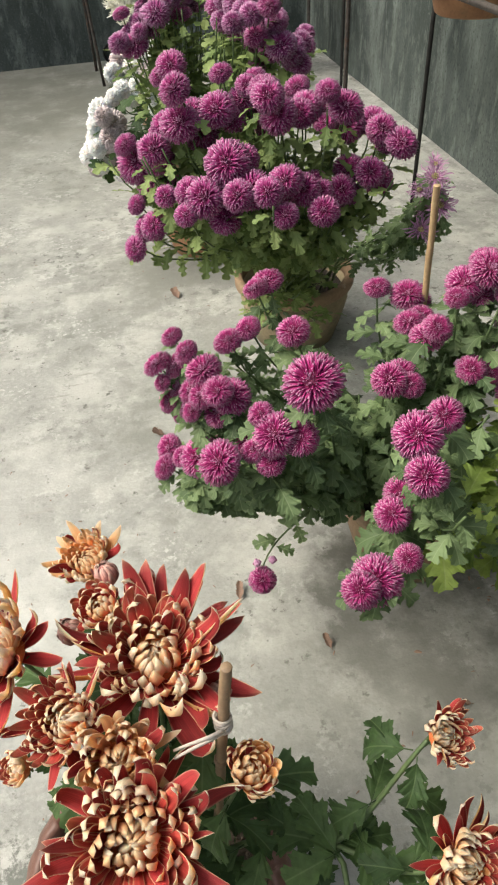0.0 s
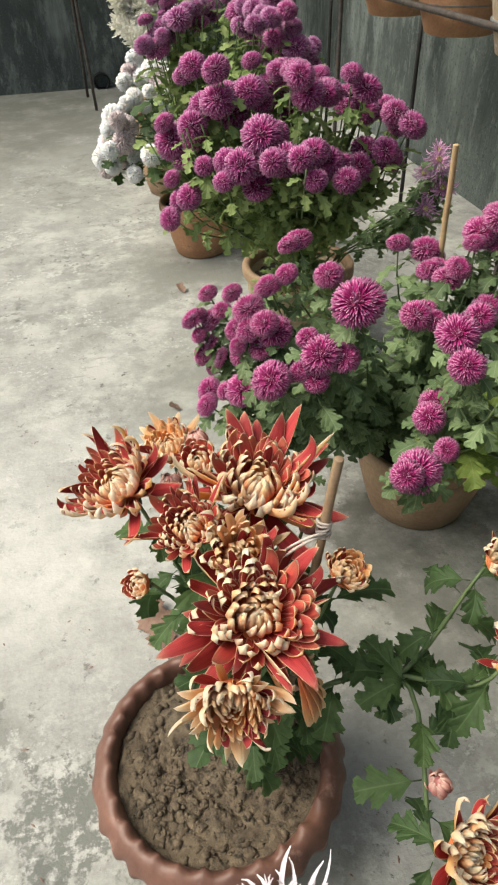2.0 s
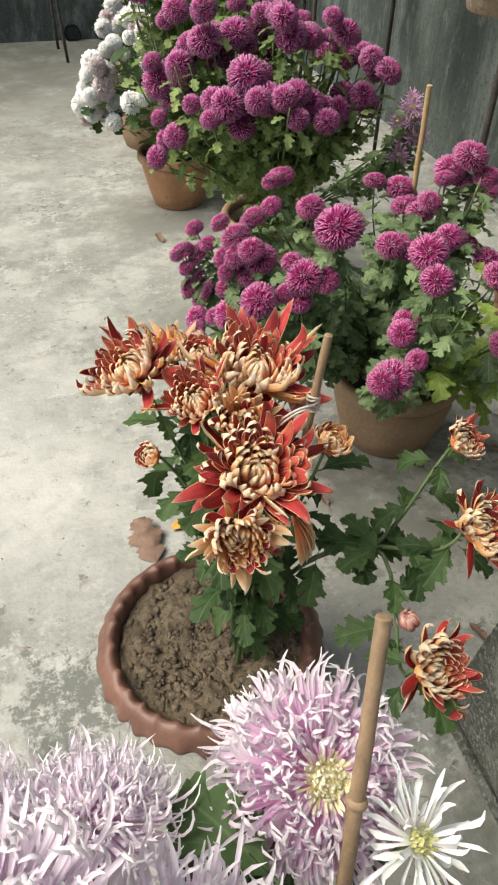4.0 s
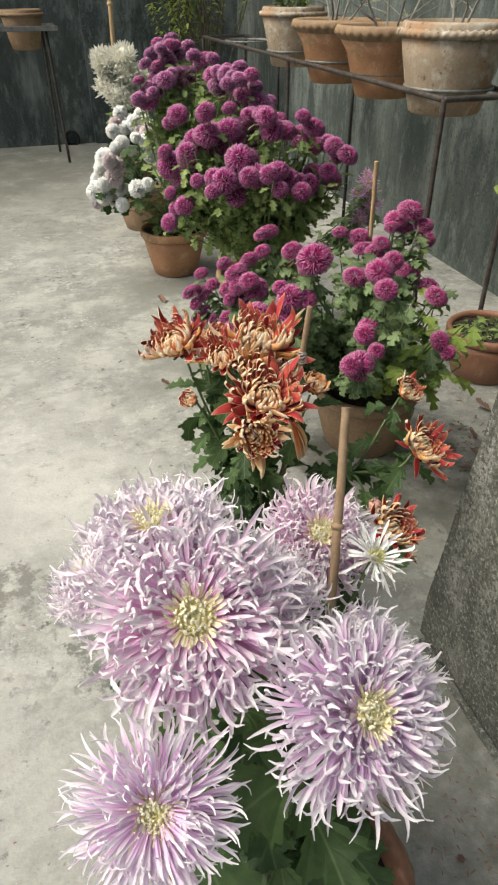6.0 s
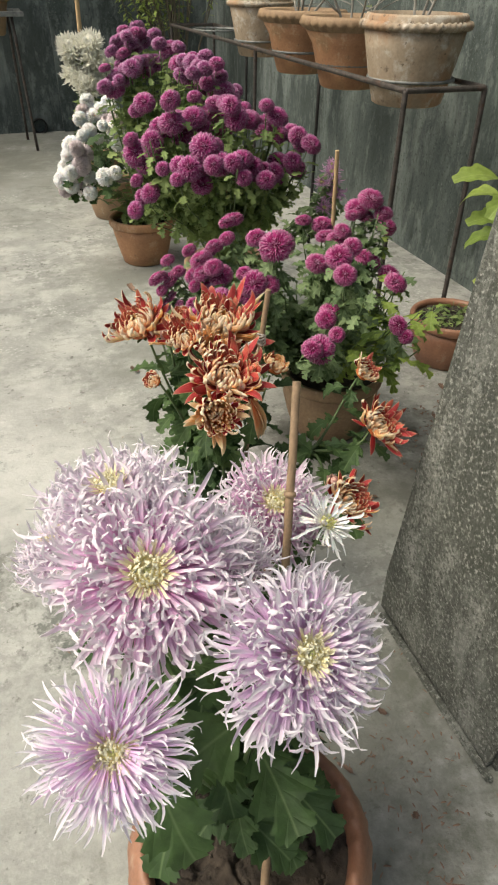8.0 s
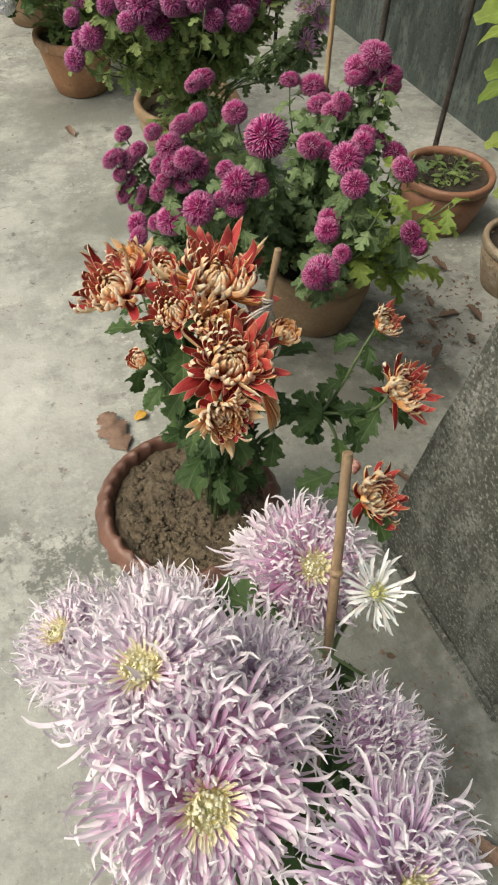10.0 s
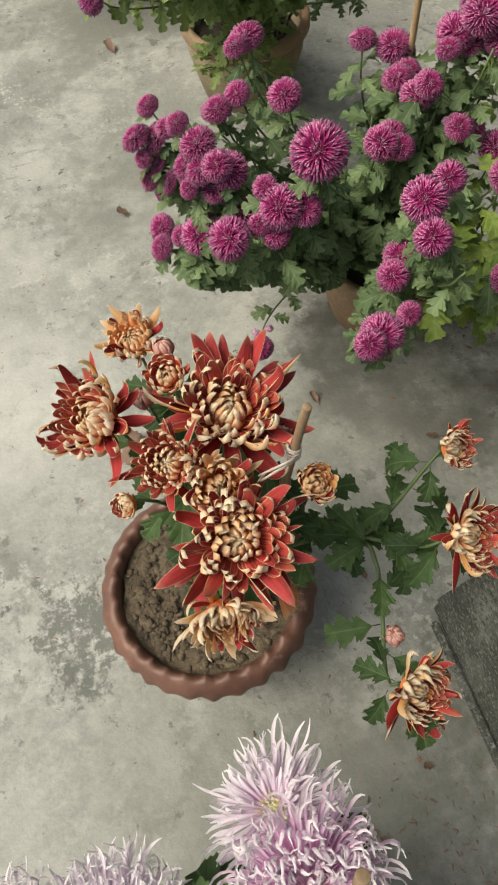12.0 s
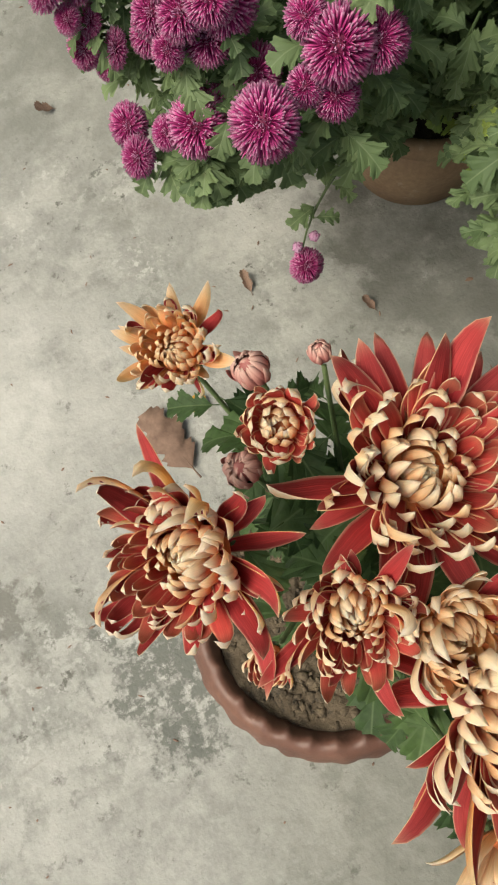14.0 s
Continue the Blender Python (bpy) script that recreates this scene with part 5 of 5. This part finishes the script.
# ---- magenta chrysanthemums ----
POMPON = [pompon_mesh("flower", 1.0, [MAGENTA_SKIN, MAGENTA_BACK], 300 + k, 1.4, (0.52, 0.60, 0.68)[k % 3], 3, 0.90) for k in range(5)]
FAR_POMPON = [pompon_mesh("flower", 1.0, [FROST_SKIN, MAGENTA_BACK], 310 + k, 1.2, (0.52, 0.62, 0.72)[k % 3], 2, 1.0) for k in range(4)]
PURPLE = [pompon_mesh("flower", 1.0, [PURPLE_SKIN, PURPLE_BACK], 320 + k, 1.0, 0.7, 2, 1.1) for k in range(4)]
WHITE = [pompon_mesh("flower", 1.0, [BLUSH_SKIN if k == 3 else WHITE_SKIN] * 2, 340 + k, 0.7, 1.0, 2, 2.0) for k in range(4)]
LILAC = [open_mesh("flower", 1.0, [PURPLE_BACK, LIME_SKIN], 350 + k) for k in range(3)]
BUSH_LEAVES = [leaf_mesh("leaf", 1.0, 0.84, LEAF_BLUEGREEN, 90 + k, 30 + 14 * k, 0.14, 3, 0.74) for k in range(5)]
BRIGHT_LEAVES = [leaf_mesh("leaf", 1.0, 0.78, LEAF_BRIGHT, 110 + k, 25 + 14 * k, 0.12, 3, 0.70) for k in range(4)]


def bush(name, base, flowers, pool, size, label, leaves, leaf_size, lean, extra=0, near=0.06, joined=True, leaf_pool=None, seed=1, buds=0, group="magenta plants", light=(-0.35, -0.5, 0.72), category="flower plant", filler=0):
    """A bushy pompon chrysanthemum: heads face out from its heart and towards the light."""
    random.seed(seed)
    base = Vector(base)
    ob = thing(name, tuple(base), label, category, group)
    heart = base + Vector(lean)
    tips, spots = [], [Vector(f) for f in flowers]
    for _ in range(extra):
        for _ in range(30):
            f = random.choice(spots[:len(flowers)])
            q = f + Vector((random.uniform(-1, 1), random.uniform(-0.6, 1), random.uniform(-0.8, 0.6))).normalized() * size * random.uniform(0.95, 1.6)
            if min((q - s).length for s in spots) > size * 0.92:
                spots.append(q)
                break
    for k, f in enumerate(spots):
        d = (f - heart).normalized() * 0.6 + Vector(light) + Vector((random.uniform(-1, 1), random.uniform(-1, 1), random.uniform(-1, 1))) * (0.15 if k == 0 else 0.32)
        R = size * random.uniform(0.72, 1.12) * (1.45 if k == 0 and pool is POMPON else 1.0 if k < len(flowers) else 0.8)
        part("flower", random.choice(pool), ob, aim(f - base, d, random.uniform(0, 6), R))
        tips.append((f - base - d.normalized() * R * 0.3, d))
    for _ in range(buds):
        f = random.choice(spots) + Vector((random.uniform(-1, 1), random.uniform(-1, 1), random.uniform(-1, 0.2))) * near
        d = Vector((random.uniform(-1, 1), random.uniform(-1, 1), 0.8))
        bud(ob, f - base, d, size * 0.2, (MAGENTA_SKIN, MAGENTA_BACK), 7)
        tips.append((f - base - d.normalized() * 0.01, d))
    for _ in range(filler):
        f = random.choice(spots)
        q = heart.lerp(f, random.uniform(0.55, 1.04)) + Vector((random.uniform(-1, 1), random.uniform(-1.2, 0.6), random.uniform(-0.8, 0.3))) * 0.06
        if (q - base).z > 0.75 * (q - base).xy.length:
            tips.append((q - base, (q - heart).normalized() + Vector((0, 0, 0.5))))
    grow(ob, (0, 0, 0), tips, leaves, leaf_size, STEM_GREEN, 0.003, 0.35, 0.35, 0.98, 0.7, joined, leaf_pool or BUSH_LEAVES)
    return ob


def magenta_front():
    flower_pot((0.580, 0.612, 0), 0.145, 0.190, TAN_CLAY, "tan clay pot under a magenta chrysanthemum", "band", 0.74, DARK_SOIL, 0.03, 40, seed=21)
    spots = [(0.311, 0.405, 0.640), (0.386, 0.230, 0.632), (0.337, 0.214, 0.487), (0.186, 0.407, 0.532), (0.111, 0.566, 0.390), (0.263, 0.411, 0.560), (0.225, 0.529, 0.539), (0.185, 0.536, 0.547),
             (0.238, 0.617, 0.576), (0.330, 0.582, 0.598), (0.326, 0.744, 0.594), (0.126, 0.760, 0.456), (0.159, 0.754, 0.452), (0.159, 0.784, 0.492), (0.164, 0.713, 0.388), (0.166, 0.509, 0.451),
             (0.238, 0.509, 0.472), (0.253, 0.399, 0.525), (0.400, 0.309, 0.519), (0.192, 0.569, 0.564), (0.484, 0.658, 0.604), (0.571, 0.549, 0.655), (0.601, 0.540, 0.676), (0.529, 0.641, 0.593),
             (0.537, 0.602, 0.575), (0.513, 0.499, 0.623), (0.556, 0.464, 0.569), (0.389, 0.268, 0.655), (0.445, 0.484, 0.558), (0.530, 0.240, 0.500)]
    ob = bush("magenta_chrysanthemum", (0.580, 0.612, 0.160), spots, POMPON, 0.0285, "bushy magenta pompon chrysanthemum spilling over its pot", 2300, 0.043, (-0.18, -0.12, 0.12), 38, 0.042, False, BUSH_LEAVES, 401, 16, filler=70)
    more = [(0.626, 0.457, 0.52), (0.603, 0.386, 0.53), (0.70, 0.62, 0.58)]
    base = Vector((0.580, 0.612, 0.160))
    for f in more:
        part("flower", random.choice(POMPON), ob, aim(Vector(f) - base, (0.1, -0.4, 0.7), 0, 0.028))
    sprig = bezier(Vector((0.33, 0.47, 0.33)) - base, Vector((0.29, 0.46, 0.31)) - base, Vector((0.25, 0.45, 0.29)) - base, Vector((0.235, 0.435, 0.235)) - base, 8)
    s = Soup()
    tube(s, sprig, 0.0022, 0.0012, 6)
    part("stem", s.mesh("stem", [STEM_GREEN]), ob)
    part("flower", POMPON[0], ob, aim(sprig[8] - Vector((0, 0.012, 0)), (-0.05, -0.7, 0.55), 0, 0.023))
    for k, off in enumerate(((0.014, -0.004, 0.012), (-0.012, -0.006, 0.014))):
        bud(ob, sprig[7] + Vector(off), (off[0], -0.3, 0.6), 0.0055, (MAGENTA_SKIN, MAGENTA_BACK), 17 + k)
    for k in range(7):
        a = k * 2.4
        d = Vector((math.cos(a), math.sin(a), random.uniform(-0.4, 0.3)))
        part("leaf", random.choice(BUSH_LEAVES), ob, leaf_pose(sprig[min(5, k)] + d * 0.006, d, (0, -0.3, 1), random.uniform(0.025, 0.04)))
    tips = [(Vector((random.uniform(0.42, 0.66), random.uniform(0.22, 0.5), random.uniform(0.38, 0.52))) - base, (0.2, -0.5, 0.5)) for _ in range(18)]
    grow(ob, (0, 0, 0), tips + [(Vector(f) - base, (0, 0, 1)) for f in more], 130, 0.060, STEM_GREEN, 0.003, 0.4, 0.4, 1.0, 0.6, False, BRIGHT_LEAVES)
    stake("pale_stake", (0.58, 0.66, 0.12), (0.540, 0.615, 0.772), 0.0052, PALE_BAMBOO, "pale split-bamboo stake standing in the magenta chrysanthemum", 1, 9)


magenta_front()


def magenta_middle():
    flower_pot((0.550, 1.470, 0), 0.172, 0.212, OLIVE_CLAY, "wide stained clay pot of dark soil under a magenta chrysanthemum", "band", 0.70, DARK_SOIL, 0.060, 60, TAN_CLAY, seed=22)
    spots = [(0.252, 0.87, 0.694), (0.326, 0.852, 0.705), (0.345, 0.80, 0.718), (0.296, 0.886, 0.74), (0.354, 1.04, 0.793), (0.387, 0.90, 0.80), (0.536, 1.0, 0.739), (0.586, 0.954, 0.739),
             (0.577, 0.937, 0.659), (0.502, 0.913, 0.659), (0.233, 0.97, 0.785), (0.274, 1.03, 0.749), (0.158, 1.14, 0.680), (0.179, 1.08, 0.70), (0.150, 1.06, 0.70), (0.229, 0.891, 0.70),
             (0.164, 0.97, 0.615), (0.50, 0.90, 0.80), (0.420, 0.86, 0.69), (0.30, 1.0, 0.79), (0.46, 1.0, 0.78), (0.40, 1.05, 0.77), (0.21, 1.02, 0.77), (0.15, 1.0, 0.60)]
    bush("magenta_chrysanthemum", (0.545, 1.45, 0.17), spots, FAR_POMPON, 0.035, "large dense magenta pompon chrysanthemum", 2600, 0.044, (-0.15, -0.28, 0.31), 52, 0.042, True, [leaf_mesh("leaf", 1.0, 0.66, LEAF_OLIVE, 130 + k, 20 + 25 * k, 0.2, 3, 0.7, 16) for k in range(3)], 402, 0, filler=150)
    low = thing("magenta_chrysanthemum", (0.49, 1.36, 0.17), "low leafy shoots of the magenta chrysanthemum over its pot's rim", "flower plant", "magenta plants")
    random.seed(408)
    shoots = [((random.uniform(-0.10, 0.10), random.uniform(-0.20, 0.04), random.uniform(0.04, 0.22)), (random.uniform(-0.5, 0.5), -0.6, 0.5)) for _ in range(26)]
    grow(low, (0, 0, 0), shoots, 190, 0.046, STEM_GREEN, 0.0025, 0.3, 0.3, 1.0, 0.6, True, [leaf_mesh("leaf", 1.0, 0.66, LEAF_OLIVE, 136, 30, 0.2, 3, 0.7, 16)])
    bush("lilac_chrysanthemum", (0.62, 1.42, 0.17), [(0.711, 0.98, 0.63), (0.73, 1.0, 0.60), (0.70, 1.02, 0.59), (0.735, 0.99, 0.565), (0.69, 0.97, 0.53), (0.72, 1.02, 0.55)], LILAC, 0.029, "thin lilac chrysanthemum spray with open daisy-like flowers", 150, 0.045, (0, -0.2, 0.1), 2, 0.04, True, None, 403, 0)


magenta_middle()


def magenta_far():
    flower_pot((0.352, 2.135, 0), 0.150, 0.205, ORANGE_CLAY, "orange clay pot with a rolled rim under a purple chrysanthemum", "band", 0.66, DARK_SOIL, 0.03, 40, seed=23)
    low = thing("purple_chrysanthemum", (0.352, 2.135, 0.17), "leafy shoots of a purple chrysanthemum filling their clay pot", "flower plant", "magenta plants")
    random.seed(409)
    shoots = [((0.135 * math.cos(a), 0.135 * math.sin(a), random.uniform(0.06, 0.20)), (math.cos(a), math.sin(a), 0.8)) for a in np.linspace(0, 12, 26)]
    grow(low, (0, 0, 0), shoots, 210, 0.054, STEM_GREEN, 0.0025, 0.3, 0.3, 1.0, 0.4, True, [leaf_mesh("leaf", 1.0, 0.66, LEAF_OLIVE, 137, 30, 0.2, 3, 0.7, 16)])
    flower_pot((0.62, 2.75, 0), 0.145, 0.205, ORANGE_CLAY, "orange clay pot behind the purple chrysanthemums", "band", 0.66, DARK_SOIL, 0.03, 10, seed=24)
    spots = [(0.271, 1.50, 0.755), (0.26, 1.60, 0.844), (0.335, 1.72, 0.85), (0.275, 1.74, 0.92), (0.391, 1.60, 0.90), (0.424, 1.45, 0.868), (0.435, 1.35, 0.865), (0.507, 1.49, 0.778),
             (0.25, 1.68, 0.88), (0.31, 1.64, 0.86), (0.40, 1.52, 0.86), (0.47, 1.40, 0.84), (0.50, 1.36, 0.80), (0.22, 1.66, 0.82), (0.53, 1.40, 0.78), (0.33, 1.78, 0.93), (0.20, 1.62, 0.78), (0.47, 1.50, 0.81)]
    bush("purple_chrysanthemum", (0.352, 2.135, 0.17), spots, FAR_POMPON[:2] + PURPLE, 0.034, "tall purple-magenta pompon chrysanthemum", 900, 0.048, (-0.02, -0.4, 0.4), 46, 0.05, True, [leaf_mesh("leaf", 1.0, 0.72, LEAF_OLIVE, 131, 30, 0.2, 3, 0.6, 13)], 404, 0, filler=40)
    bush("purple_chrysanthemum", (0.62, 2.75, 0.17), [(0.55, 1.95, 0.80), (0.60, 1.85, 0.76), (0.50, 2.05, 0.86), (0.45, 2.1, 0.90), (0.66, 1.8, 0.70)], PURPLE, 0.034, "purple chrysanthemum in the back row", 160, 0.075, (-0.02, -0.5, 0.3), 9, 0.08, True, [leaf_mesh("leaf", 1.0, 0.72, LEAF_OLIVE, 132, 30, 0.2, 3, 0.6, 13)], 405, 0, filler=12)


magenta_far()


def white_plants():
    flower_pot((0.33, 2.86, 0), 0.140, 0.20, TAN_CLAY, "dark-stained clay pot under the white chrysanthemum", "band", 0.7, DARK_SOIL, 0.03, 10, seed=25)
    spots = [(0.242, 2.02, 0.585), (0.199, 2.25, 0.60), (0.080, 2.08, 0.521), (0.113, 2.02, 0.50), (0.073, 2.10, 0.378), (0.178, 1.93, 0.43), (0.128, 2.05, 0.40), (0.098, 2.0, 0.46),
             (0.048, 2.12, 0.43), (0.158, 2.1, 0.57), (0.228, 2.18, 0.63), (0.138, 2.2, 0.60), (0.268, 2.1, 0.60), (0.028, 2.06, 0.40), (0.118, 1.98, 0.36), (0.188, 2.3, 0.65)]
    bush("white_chrysanthemum", (0.33, 2.86, 0.17), spots, WHITE, 0.037, "white pompon chrysanthemum with pinkish older flowers, leaning over its pot", 200, 0.07, (-0.1, -0.5, 0.12), 22, 0.07, True, [leaf_mesh("leaf", 1.0, 0.72, LEAF_DEEP, 133, 30, 0.2, 3, 0.6, 13)], 406, 0, group="white plants", filler=14)
    random.seed(77)
    flower_pot((0.36, 3.45, 0), 0.140, 0.20, TAN_CLAY, "clay pot under the cream chrysanthemum", "band", 0.7, DARK_SOIL, 0.03, 10, seed=26)
    base = Vector((0.36, 3.45, 0.17))
    ob = thing("cream_chrysanthemum", tuple(base), "cream-white shaggy chrysanthemum tied to a bamboo cane", "flower plant", "white plants")
    me = [shaggy_mesh("flower", 0.075, CREAM_SKIN, 500 + k) for k in range(3)]
    tips = []
    for k in range(22):
        p = Vector((0.205 + 0.20 * random.random(), 2.85 + 0.15 * random.random(), 0.62 + 0.20 * random.random())) - base
        d = (random.uniform(-0.5, 0.2), -0.5, 0.6)
        part("flower", random.choice(me), ob, aim(p, d, 0))
        tips.append((p, d))
    grow(ob, (0, 0, 0), tips, 60, 0.07, STEM_GREEN, 0.0035, 0.3, 0.2, 0.9, 0.6, True, [leaf_mesh("leaf", 1.0, 0.72, LEAF_OLIVE, 134, 30, 0.2, 3, 0.6, 13)])
    stake("bamboo_cane", (0.262, 3.02, 0.0), (0.296, 3.0, 1.6), 0.011, PALE_BAMBOO, "tall pale bamboo cane behind the white flowers", 4, 10)


white_plants()


def side_pots():
    """Low pot by the stand's feet and the lime-leaved plant beside the pier."""
    flower_pot((1.150, 0.86, 0), 0.140, 0.170, RIM_CLAY, "low clay pot full of small green weeds", "band", 0.74, DARK_SOIL, 0.02, 40, seed=27)
    ob = thing("weeds", (1.150, 0.86, 0.150), "mat of small green weeds in a clay pot", "plant")
    random.seed(91)
    lm = smooth_leaf_mesh("leaf", 1.0, 0.5, LEAF_OLIVE, 92, 30)
    tips = [((0.12 * math.sqrt(random.random()) * math.cos(a), 0.12 * math.sin(a) * random.random(), random.uniform(0.012, 0.035)), (math.cos(a), math.sin(a), 1)) for a in np.linspace(0, 40, 46)]
    grow(ob, (0, 0, 0), tips, 230, 0.028, STEM_GREEN, 0.0015, 0.2, 0.3, 1.0, 0.3, True, [lm])
    flower_pot((1.165, 0.50, 0), 0.120, 0.155, GREY_CLAY, "pale clay pot beside the concrete pier", "band", 0.72, DARK_SOIL, 0.02, 30, seed=28)
    ob = thing("lime_leaved_plant", (1.165, 0.50, 0.135), "young plant with broad lime-green leaves", "plant")
    lm = [smooth_leaf_mesh("leaf", 1.0, 0.5, LEAF_LIME, 93 + k, 50 + 20 * k) for k in range(3)]
    spine = bezier((0, 0, 0), (-0.02, 0.02, 0.2), (-0.10, 0.04, 0.38), (-0.16, 0.06, 0.55), 10)
    s = Soup()
    tube(s, spine, 0.006, 0.003, 6)
    part("stem", s.mesh("stem", [STEM_GREEN]), ob)
    for k, (i, a, L) in enumerate(((10, 175, 0.13), (9, 215, 0.12), (9, 130, 0.12), (8, 180, 0.12), (8, 250, 0.11), (7, 150, 0.12), (6, 200, 0.11), (5, 165, 0.11), (4, 220, 0.10), (10, 20, 0.12), (8, 330, 0.12), (6, 60, 0.12), (5, 300, 0.11), (3, 180, 0.10))):
        d = Vector((math.cos(radians(a)), math.sin(radians(a)), 0.2))
        s = Soup()
        tube(s, [spine[i], spine[i] + d * 0.03], 0.003, 0.002, 5)
        part("leaf_stalk", s.mesh("leaf_stalk", [STEM_GREEN]), ob)
        part("leaf", lm[k % 3], ob, leaf_pose(spine[i] + d * 0.03, d, (0, -0.3, 1), L))


side_pots()


DEAD = []


def curled_leaf(name, place, turn, L, W, mat, label, seed):
    random.seed(seed)
    s = Soup()
    if mat is YELLOW_PETAL:
        me = s.add(*petal(L, W, 15, -5, 20, 0.2, 8, 1.5, 0.0008)).mesh(name, [mat, mat])
        scale = 1.0
    else:
        if len(DEAD) < 5:
            DEAD.append(leaf_mesh(name, 1.0, random.uniform(0.4, 0.75), DRY_LEAF, seed, random.uniform(-60, 40), random.uniform(0.3, 0.9), 2, 0.35))
        me, scale = random.choice(DEAD), L
    ob = new(name, me)
    ob.matrix_basis = pose(place[0], place[1], 0.004 if scale == 1.0 else 0.002 + 0.06 * L, 0, 0, turn) @ Matrix.Scale(scale, 4)
    return tagged(ob, label, "dead leaf", "litter on the floor")


def litter():
    big = leaf_mesh("dead_leaf", 0.120, 0.078, DRY_LEAF, 95, 25, -0.3, 3, 0.45)
    ob = new("dead_leaf", big)
    ob.matrix_basis = pose(-0.032, 0.345, 0.010, 6, 0, 8)
    tagged(ob, "large dry brown leaf lying beside the red pot", "dead leaf", "litter on the floor")
    curled_leaf("fallen_petal", (0.015, 0.430), 10, 0.032, 0.026, YELLOW_PETAL, "fallen orange-yellow petal on the concrete", 96)
    for k, (x, y, a, L) in enumerate(((0.108, 1.09, 70, 0.034), (0.225, 1.77, 20, 0.045), (0.206, 0.550, -10, 0.040), (0.354, 0.406, 15, 0.030), (0.225, -0.575, 200, 0.075), (0.17, -0.38, 40, 0.022), (0.24, -0.47, 130, 0.018), (0.28, -0.30, 70, 0.02), (0.81, 0.46, 60, 0.05), (0.83, 0.36, 120, 0.05), (0.86, 0.42, 20, 0.04),
                                      (0.95, 0.45, 80, 0.06), (0.99, 0.40, 10, 0.06), (0.93, 0.37, 140, 0.05), (1.03, 0.62, 40, 0.06), (0.90, 0.50, 0, 0.04), (0.78, 0.40, 200, 0.04), (0.52, 0.02, 30, 0.045), (0.56, 0.25, 75, 0.03), (0.30, 0.02, 10, 0.03))):
        curled_leaf("dead_leaf", (x, y), a, L, L * 0.45, DRY_LEAF, "small curled brown leaf on the concrete floor", 600 + k)
    random.seed(97)
    s = Soup()
    for _ in range(260):
        x, y = random.uniform(-0.9, 1.1), random.uniform(-0.9, 2.6)
        v, f, sl, uv = petal(random.uniform(0.004, 0.012), random.uniform(0.002, 0.004), 10, -30, 0, 0.2, 2, 0.5, 0.0005)
        s.add(v, f, 0, uv, pose(x, y, 0.001, 0, 0, random.uniform(0, 360)))
    for _ in range(160):
        x, y = random.gauss(0.9, 0.12), random.gauss(0.45, 0.10)
        v, f, sl, uv = petal(random.uniform(0.006, 0.018), random.uniform(0.003, 0.008), 20, -40, 0, 0.2, 3, 0.5, 0.0005)
        s.add(v, f, 0, uv, pose(x, y, 0.001, 0, 0, random.uniform(0, 360)))
    for _ in range(220):
        x, y = random.gauss(0.22, 0.10), random.gauss(-0.42, 0.14)
        v, f, sl, uv = petal(random.uniform(0.004, 0.014), random.uniform(0.0015, 0.004), 15, -30, 0, 0.2, 3, 0.5, 0.0005)
        s.add(v, f, 0, uv, pose(x, y, 0.001, 0, 0, random.uniform(0, 360)))
    tagged(new("floor_debris", s.mesh("floor_debris", [DRY_LEAF])), "scattered dry crumbs and petals on the concrete", "debris", kind="stuff")


litter()
